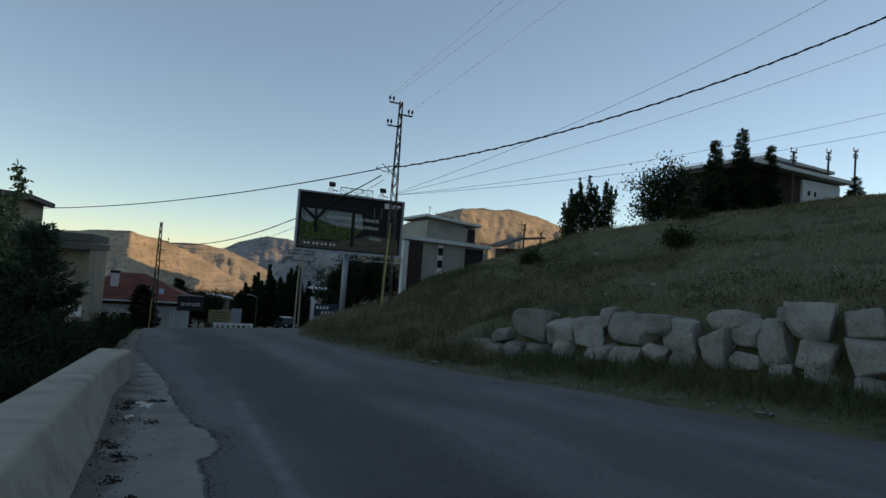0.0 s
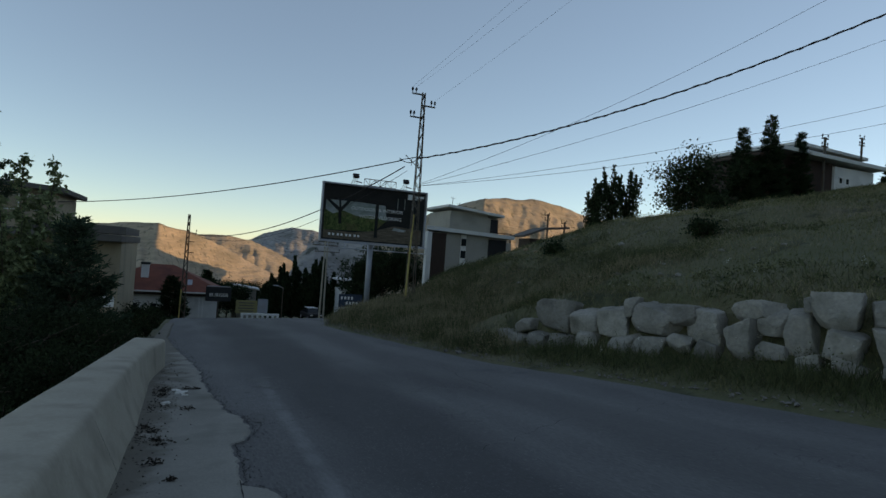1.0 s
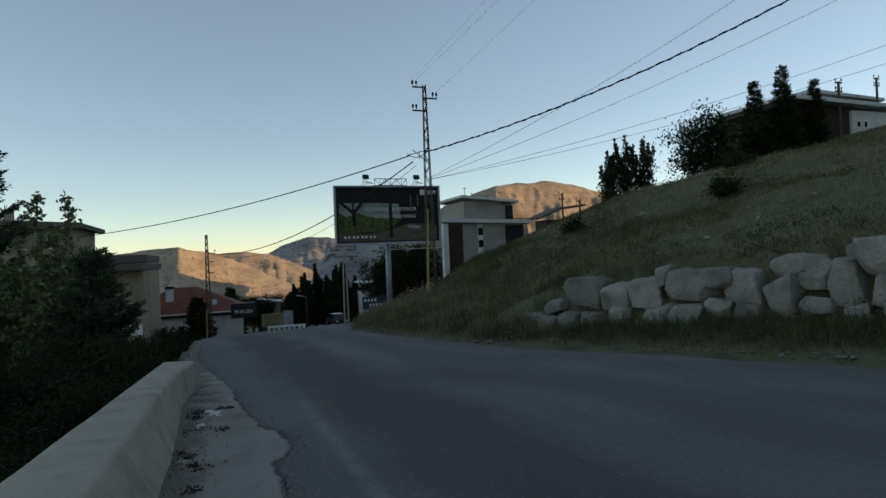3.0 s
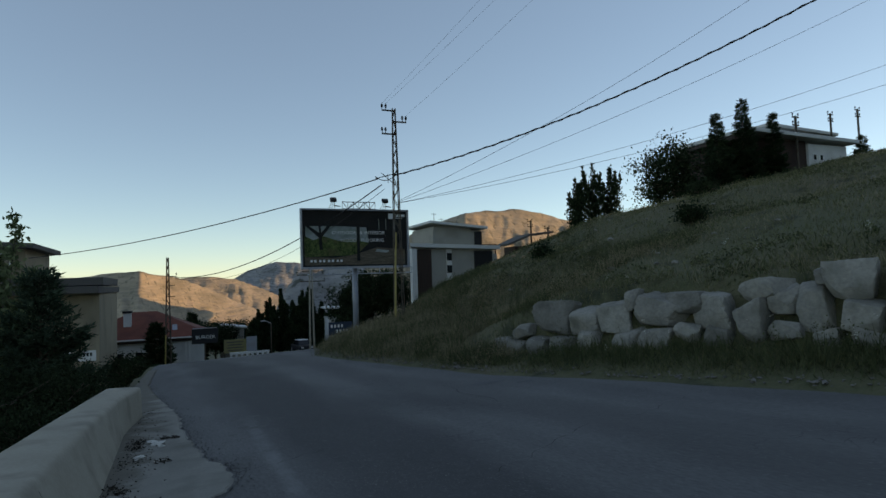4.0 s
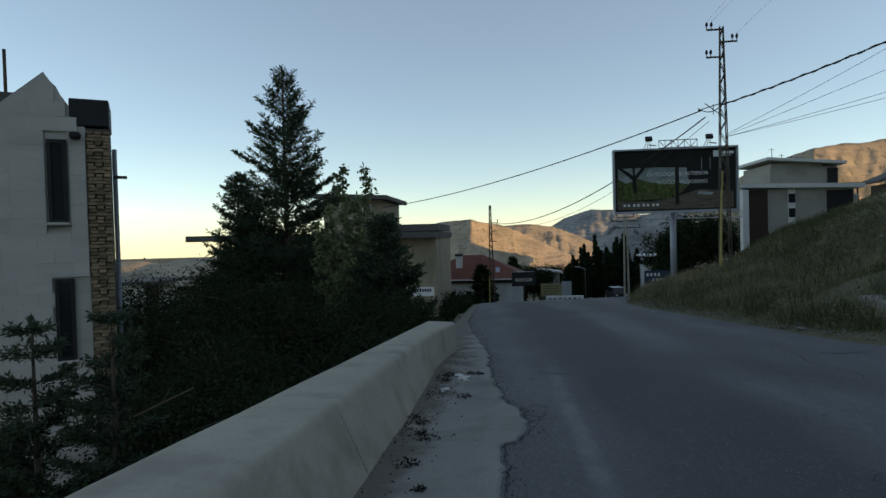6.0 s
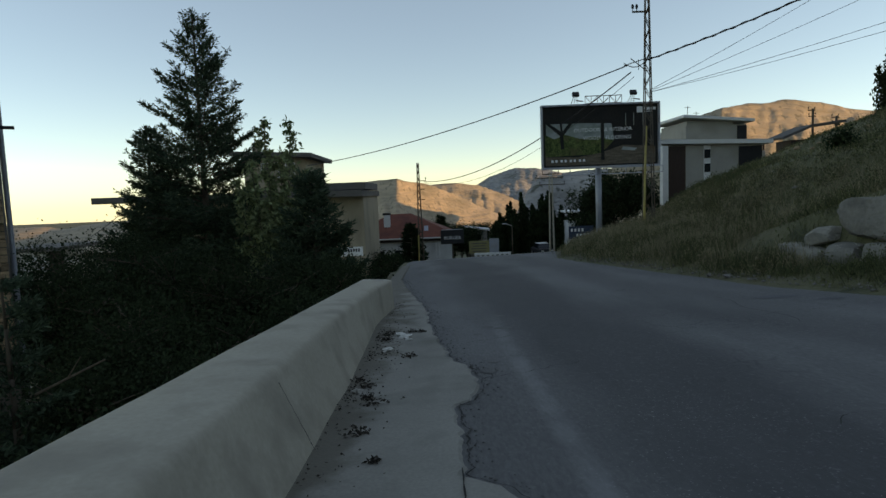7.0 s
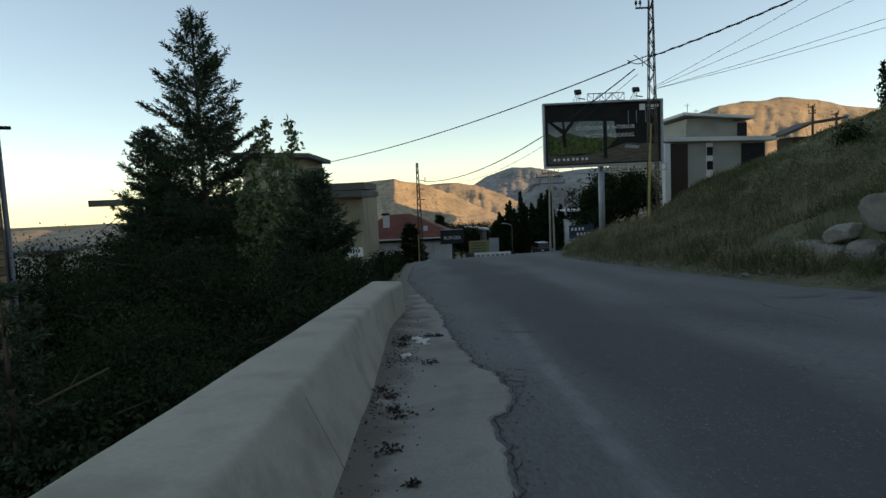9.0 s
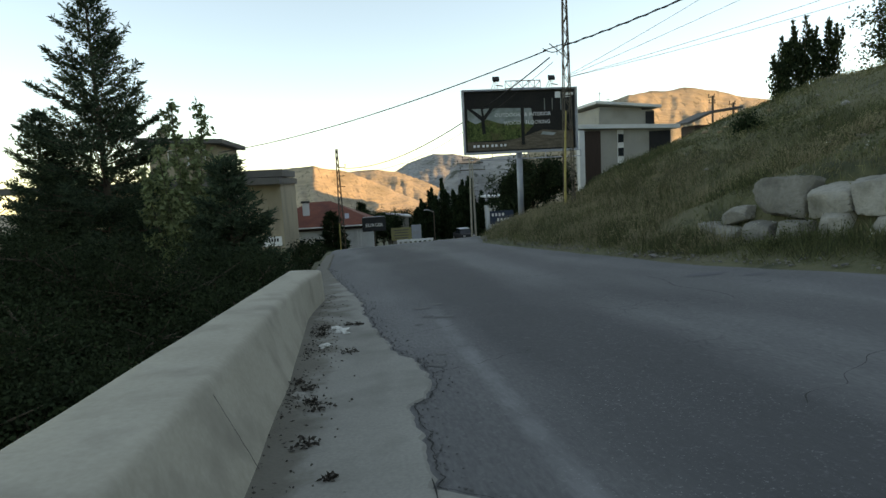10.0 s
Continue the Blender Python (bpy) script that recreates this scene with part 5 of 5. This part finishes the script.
patchy = lambda s, t: (lambda x, y: np.array([noise.noise((a * s, b * s, 6)) > t for a, b in zip(x, y)]))


def tufts(name, n, area, lo, hi, blades_each, length, width, material, label, seed, r_t=0.14, thr=-0.3, s=0.5, spread=0.6):
    x, y = scatter(n, *area, seed, near(lo, hi))
    k = patchy(s, thr)(x, y)
    x, y = np.repeat(x[k], blades_each), np.repeat(y[k], blades_each)
    r = np.random.default_rng(seed + 5)
    return blades(name, x + r.normal(0, r_t, len(x)), y + r.normal(0, r_t, len(x)), length, width, material, label, seed + 9, spread)


tufts("verge_grass", 6500, (5, 12, -4, 34), 0.15, 3.2, 14, 0.2, 0.009, "grass", "uneven green weeds along the road verge", 1, r_t=0.14)
tufts("verge_weeds", 5200, (5, 13, -2, 17), 0.5, 1.65, 20, 0.3, 0.014, "weed", "dark leafy weeds growing in front of the boulders", 11, r_t=0.18, thr=-0.2, s=0.8)
tufts("tall_verge_weeds", 520, (5, 13, -2, 16), 0.85, 1.6, 60, 0.42, 0.013, "weed", "tall bushy weeds against the lower boulders", 21, r_t=0.13, thr=-0.1, s=0.6, spread=0.45)
tufts("dry_verge_grass", 6500, (5, 14, 13, 37), 0.3, 6.5, 16, 0.28, 0.008, "dry_grass", "dry brown grass along the bank", 2, r_t=0.2, spread=0.9)
tufts("tall_dry_grass", 700, (5, 14, 12.5, 37), 0.5, 4.5, 40, 0.55, 0.007, "dry_grass", "tall pale dry grass clumps beside the road", 22, r_t=0.15, thr=-0.15, s=0.5, spread=0.3)
tufts("bank_weeds", 2600, (5, 16, 13.5, 37), 0.4, 8.0, 26, 0.34, 0.013, "weed", "dull green weeds on the bank", 12, r_t=0.25, thr=-0.1, s=0.35)
tufts("hill_grass", 24000, (8, 45, 0, 38), 1.9, 34, 11, 0.15, 0.011, "grass", "short grey-green grass over the hillside", 3, r_t=0.3)
tufts("hill_weeds", 3600, (8, 45, 0, 38), 2.2, 34, 16, 0.22, 0.018, "weed", "low dark weeds in patches over the hillside", 14, r_t=0.35, thr=0.08, s=0.22)
tufts("dry_hill_grass", 13000, (8, 45, 0, 38), 1.9, 34, 10, 0.2, 0.009, "dry_grass", "dry grass patches over the hillside", 4, r_t=0.28, thr=-0.12, s=0.25)


def leafy(name, n, area, lo, hi, per, rad, tall, size, material, label, seed, thr=-0.1, s=0.5):
    """Low bushy weeds: domes of small leaves, each of its own size."""
    r = np.random.default_rng(seed)
    x, y = scatter(n, *area, seed, near(lo, hi))
    k = patchy(s, thr)(x, y)
    x, y = x[k], y[k]
    big = np.repeat(r.uniform(0.45, 1.25, len(x)), per)
    cx, cy = np.repeat(x, per), np.repeat(y, per)
    q, u = r.uniform(0, 2 * math.pi, len(cx)), np.sqrt(r.uniform(0, 1, len(cx)))
    px, py = cx + np.cos(q) * u * rad * big, cy + np.sin(q) * u * rad * big
    pz = ground_z(px, py) + big * tall * (1 - u * u * 0.8) * r.uniform(0.1, 1.0, len(cx))
    v, f = quads(np.stack([px, py, pz], 1), r.normal(0, 0.7, (len(px), 3)) + (0, 0, 0.5), size, size * 0.5, 0.4, seed + 2)
    return tagged(obj(name, v, f.tolist(), M[material]), label, "weeds", kind="stuff")


leafy("bank_bushes", 750, (5, 16, 12.5, 37), 0.4, 8.0, 110, 0.34, 0.5, 0.055, "weed", "bushy dull green weeds on the bank", 41)
leafy("dry_bushes", 420, (5, 14, 12.5, 37), 0.3, 6.0, 100, 0.3, 0.55, 0.05, "dry_grass", "dry brown bushy weeds beside the road", 42)
leafy("boulder_weeds", 420, (6, 13, -1, 16), 0.75, 1.75, 130, 0.28, 0.5, 0.045, "weed", "leafy weeds crowding the lower boulders", 43)
leafy("hill_bushes", 1500, (8, 40, 0, 36), 2.4, 26, 45, 0.36, 0.3, 0.075, "weed", "low leafy weeds over the hillside", 44, thr=0.0, s=0.22)
leafy("grey_bushes", 700, (8, 36, 0, 36), 2.4, 22, 45, 0.3, 0.34, 0.06, "grass", "pale grey-green weeds over the hillside", 45, thr=-0.05, s=0.3)
x, y = scatter(220, 5, 16, -1, 13, 31, near(0.6, 4.0))
x, y = np.repeat(x, 7), np.repeat(y, 7)
fr_ = np.random.default_rng(3)
z = ground_z(x, y) + np.repeat(fr_.uniform(0.3, 0.55, len(x) // 7), 7)
v, f = quads(np.stack([x, y, z], 1) + fr_.normal(0, 0.03, (len(x), 3)), np.tile((0, 0, 1.0), (len(x), 1)), 0.022, 0.022, 1.5, 8)
tagged(obj("wild_flowers", v, f.tolist(), M["flower"]), "small white wild flowers among the weeds", "flowers", kind="stuff")
for k, (x, y, r) in enumerate(((16.5, 15.5, 0.35), (21, 19, 0.4), (14.2, 21, 0.3))):
    tagged(broadleaf("hill_shrub", (x, y, gz(x, y) - 0.1), 0.45, r, "low dark shrub on the grassy hillside", 150 + k, leaf="shrub", size=0.1, count=1500, base=0.1, category="shrub"), group="hill shrubs")


def pebbles(name, pts, sizes, material, label, seed, category="stones"):
    """Many small rough stones in one mesh."""
    base = bmesh.new()
    bmesh.ops.create_icosphere(base, subdivisions=1, radius=0.5)
    bv, bf = np.array([v.co[:] for v in base.verts]), np.array([[v.index for v in f.verts] for f in base.faces])
    base.free()
    r = np.random.default_rng(seed)
    V, F = [], []
    for i, (p, s) in enumerate(zip(pts, sizes)):
        q = bv * r.uniform(0.65, 1.3, (len(bv), 1)) * s * np.array((r.uniform(0.7, 1.4), r.uniform(0.7, 1.4), r.uniform(0.4, 0.8)))
        V.append(q + np.array(p))
        F.append(bf + i * len(bv))
    ob = obj(name, np.concatenate(V), np.concatenate(F).tolist(), material)
    return tagged(ob, label, category, kind="stuff")


pr = np.random.default_rng(12)
yy = pr.uniform(3.2, 19, 900)
xx = np.array([strip_edge(q) for q in yy]) + np.abs(pr.normal(0, 0.10, 900)) - 0.01
pebbles("asphalt_crumbs", [(a, b, float(road_z(a, b)) + 0.012) for a, b in zip(xx, yy)], pr.uniform(0.005, 0.02, 900), M["crumb"], "broken asphalt crumbs along the concrete strip", 5)
yy = pr.uniform(2, 34, 700)
xx = road_edge(yy) + np.abs(pr.normal(0.05, 0.22, 700))
pebbles("verge_stones", [(a, b, gz(a, b) + 0.02) for a, b in zip(xx, yy)], pr.uniform(0.015, 0.07, 700) * (1 + 1.5 * (pr.uniform(0, 1, 700) > 0.96)), M["gravel"], "small pale stones along the road edge", 6)
xx, yy = pr.normal(13.8, 2.2, 260), pr.normal(31, 2.8, 260)
pebbles("bank_rubble", [(a, b, float(ground_z(a, b)) + 0.04) for a, b in zip(xx, yy)], pr.uniform(0.06, 0.3, 260), M["rubble"], "brown rubble lying on the bank below the house", 7)
xx, yy = pr.uniform(11, 36, 90), pr.uniform(10, 27, 90)
pebbles("hill_stones", [(a, b, float(ground_z(a, b)) + 0.03) for a, b in zip(xx, yy)], pr.uniform(0.06, 0.25, 90), M["stone"], "scattered pale stones on the hillside", 9)


def seam(name, pts, width, parent, lift=0.006, seed=0, top=None):
    """A dark crack: a narrow ragged strip on the road or slab."""
    V = []
    for s in (-1, 1):
        for i, (x, y) in enumerate(pts):
            w = width * (0.35 + abs(noise.noise((x * 3 + seed, y * 4, 1))) * 1.6)
            V.append((x + s * w / 2, y, float(road_z(x, y)) + lift))
    return obj(name, V, grid_faces(2, len(pts)), M["dark_gap"], parent)


seam("crack", [(1.07 + 0.04 * noise.noise((q * 4, 0, 2)), q) for q in np.arange(3.3, 4.95, 0.07)], 0.012, pave, 0.034, 3)
seam("crack", [(strip_edge(q) + 0.012, q) for q in np.arange(3.3, 15.5, 0.03)], 0.013, pave, 0.012, 9)
for k, (xa, ya, xb, yb) in enumerate(((1.35, 6.9, 2.3, 7.3), (1.2, 8.6, 1.9, 8.9), (2.6, 12.2, 5.4, 13.0), (4.4, 9.0, 6.6, 9.4), (3.4, 5.2, 5.2, 6.3), (5.8, 6.2, 7.6, 6.9))):
    seam("crack", [(xa + (xb - xa) * u + 0.06 * noise.noise((u * 7, k, 1)), ya + (yb - ya) * u + 0.10 * noise.noise((u * 6, k, 5))) for u in np.linspace(0, 1, 40)], 0.016, road, 0.014, 20 + k)
seam("crack", [(5.2 + 0.5 * noise.noise((q * 0.7, 1, 6)), q) for q in np.arange(8.5, 11, 0.15)], 0.02, road, 0.018, 6)


def spot(name, x, y, rx, ry_, material, lift, parent, seed):
    n = 14
    V = [(x + math.cos(q) * rx * (1 + 0.45 * noise.noise((q * 1.3, seed, 0))), y + math.sin(q) * ry_ * (1 + 0.45 * noise.noise((seed, q * 1.3, 0)))) for q in np.linspace(0, 2 * math.pi, n, endpoint=False)]
    return obj(name, [(a, b, float(road_z(a, b)) + 0.012 * noise.noise((a * 0.7, b * 0.4, 9)) + lift) for a, b in V], [list(range(n))], material, parent)


for k, (x, y, rx, ry_) in enumerate(((1.62, 10.4, 0.14, 0.09), (1.85, 10.6, 0.10, 0.07), (1.62, 9.7, 0.08, 0.06), (1.82, 9.55, 0.12, 0.07), (1.45, 9.2, 0.06, 0.05), (1.42, 7.25, 0.09, 0.14), (1.5, 7.6, 0.06, 0.06), (6.1, 10.6, 0.35, 0.14), (6.6, 10.1, 0.2, 0.1))):
    spot("pothole", x, y, rx, ry_, M["crumb"] if x < 3 else M["patch"], 0.006, road, k)

# litter against the wall


def leaf_clump(x, y, s, seed):
    """A small heap of curled dead leaves and soil crumbs."""
    r = np.random.default_rng(seed)
    n = int(25 + 500 * s)
    p = np.stack([r.normal(0, s * 0.75, n), r.normal(0, s * 0.6, n), np.abs(r.normal(0, s * 0.28, n)) + 0.003], 1)
    v, f = quads(p, np.column_stack([r.normal(0, 1, (n, 2)), r.normal(0, 0.35, n)]), 0.036, 0.019, 0.3, seed)
    ob = obj("dead_leaves", v, f.tolist(), M["dead_leaf"])
    ob.location = (x, y, float(road_z(x, y)) + 0.026)
    return tagged(ob, "clump of dark dead leaves beside the wall", "litter", "roadside litter")


def scrap(name, x, y, s, material, label, seed, z=0.06):
    bm = bmesh.new()
    bmesh.ops.create_icosphere(bm, subdivisions=2, radius=s)
    for v in bm.verts:
        d = 1 + 0.8 * noise.noise(v.co * (2.2 / s) + Vector((seed, 0, 0)))
        v.co = Vector((v.co.x * d * 1.3, v.co.y * d, abs(v.co.z) * d * 0.5))
    ob = part(name, bm, M[material])
    ob.location = (x, y, float(road_z(x, y)) + 0.026)
    ob.rotation_euler = (0, 0, seed)
    return tagged(ob, label, "litter", "roadside litter")


# clump of pale rubble: crumpled lumps serve as broken concrete
for k, (x, y, s) in enumerate(((0.52, 9.25, 0.07), (0.45, 9.42, 0.06), (0.58, 9.05, 0.035), (0.36, 8.45, 0.06))):
    scrap("crumpled_paper", x, y, s, "paper", "bits of broken pale concrete beside the wall", k + 1)
for k, (x, y, s) in enumerate(((0.3, 9.5, 0.07), (0.6, 9.6, 0.05), (0.72, 9.55, 0.03), (0.3, 9.1, 0.05), (0.62, 8.05, 0.06), (0.3, 6.85, 0.05), (0.42, 6.3, 0.06), (0.36, 6.5, 0.04), (0.38, 5.62, 0.05), (0.2, 7.1, 0.04), (0.55, 5.1, 0.025))):
    leaf_clump(x, y, s, k + 20)
scrap("small_stone", 0.24, 6.72, 0.045, "stone", "small pale stone beside the wall", 40)
yy = np.concatenate([pr.uniform(3.2, 13, 300), pr.normal(9.4, 0.25, 160), pr.normal(6.6, 0.3, 120), pr.normal(8.3, 0.2, 120)])
xx = 0.14 + np.abs(pr.normal(0, 0.17, 700))
v, f = quads([(a, b, float(road_z(a, b)) + 0.035) for a, b in zip(xx, yy)], np.column_stack([pr.normal(0, 1, (700, 2)), pr.normal(0, 0.15, 700)]), 0.026, 0.013, 0.1, 4)
tagged(obj("leaf_litter", v, f.tolist(), M["dead_leaf"]), "dry brown leaf bits along the wall foot", "leaves", kind="stuff")
bb_ = rod(rod(bmesh.new(), (-4.3, 9.2, -0.75), (-3.2, 9.0, -0.25), 0.02, 0.012, n=6), (-3.75, 9.1, -0.5), (-3.5, 9.0, -0.2), 0.012, 0.006, n=5)
tagged(part("dead_branch", bb_, M["bark"]), "pale bare branch caught in the shrubs", "branch")

# ---- cladding of the stone-faced house, stone by stone ----


def block_mesh(name, s, bevel, material, seed=0, rough=0.0):
    bm = box(bmesh.new(), (0, 0, 0), s, bevel=bevel)
    r = random.Random(seed)
    for v in bm.verts:
        v.co += Vector((r.uniform(-rough, rough), r.uniform(-rough, rough), r.uniform(-rough, rough)))
    me = bpy.data.meshes.new(name)
    bm.to_mesh(me)
    bm.free()
    me.materials.append(material)
    return me


def place(name, me, at, parent):
    ob = new(name, me)
    ob.parent, ob.location = parent, at
    return ob


ash = [block_mesh("block", (0.592, 0.06, 0.2965), 0.0015, M["ashlar"], k, 0.002) for k in range(3)]
half = [block_mesh("block", (0.292, 0.06, 0.2965), 0.0015, M["ashlar"], k, 0.002) for k in range(3)]
row = 0
z = -2.0
while z < 5.2:
    lim_r = -0.52 if z + 0.15 < 4.15 else -0.52 - (z + 0.15 - 4.2) * 0.64
    lim_l = -4.2 if z + 0.15 < 2.5 else -4.2 + (z + 0.15 - 2.5) * 1.09
    x = lim_r
    k = row % 2
    while x - 0.29 > lim_l and x > -3.4:
        big = (x - 0.59 > lim_l) and (k % 3 != 1)
        w = 0.59 if big else 0.29
        c = x - w / 2
        clash = any(abs(c - wx) < (w + ww) / 2 + 0.03 and abs(z - wz) < (wh + 0.29) / 2 for wx, wz, ww, wh in WINDOWS)
        if clash and big:
            w, big, c = 0.29, False, x - 0.145
            clash = any(abs(c - wx) < (w + ww) / 2 + 0.02 and abs(z - wz) < (wh + 0.29) / 2 for wx, wz, ww, wh in WINDOWS)
        if not clash:
            place("block", (ash if big else half)[(row + k) % 3], (c, 0.028, zt(z)), body9)
            x -= w + 0.004
        else:
            x -= 0.06
        k += 1
    z += 0.298
    row += 1
rub = [block_mesh("stone", (0.115 + 0.025 * (k % 3), 0.08, 0.055 + 0.015 * (k % 2)), 0.008, M["rubble"], k, 0.006) for k in range(6)]
chim = [o for o in h9.children if o.name.startswith("chimney_core")][0]
z, row = -1.0, 0
while z < 4.15:
    x, k = -0.5, 0
    while x < -0.1:
        place("stone", rub[(row * 5 + k * 3) % 6], (x + 0.07 + 0.015 * ((row + k) % 3), 0.03 - 0.012 * ((row * 7 + k) % 3), zt(z) + 0.008 * ((k + row) % 2)), chim)
        x += 0.137
        k += 1
    z += 0.074
    row += 1
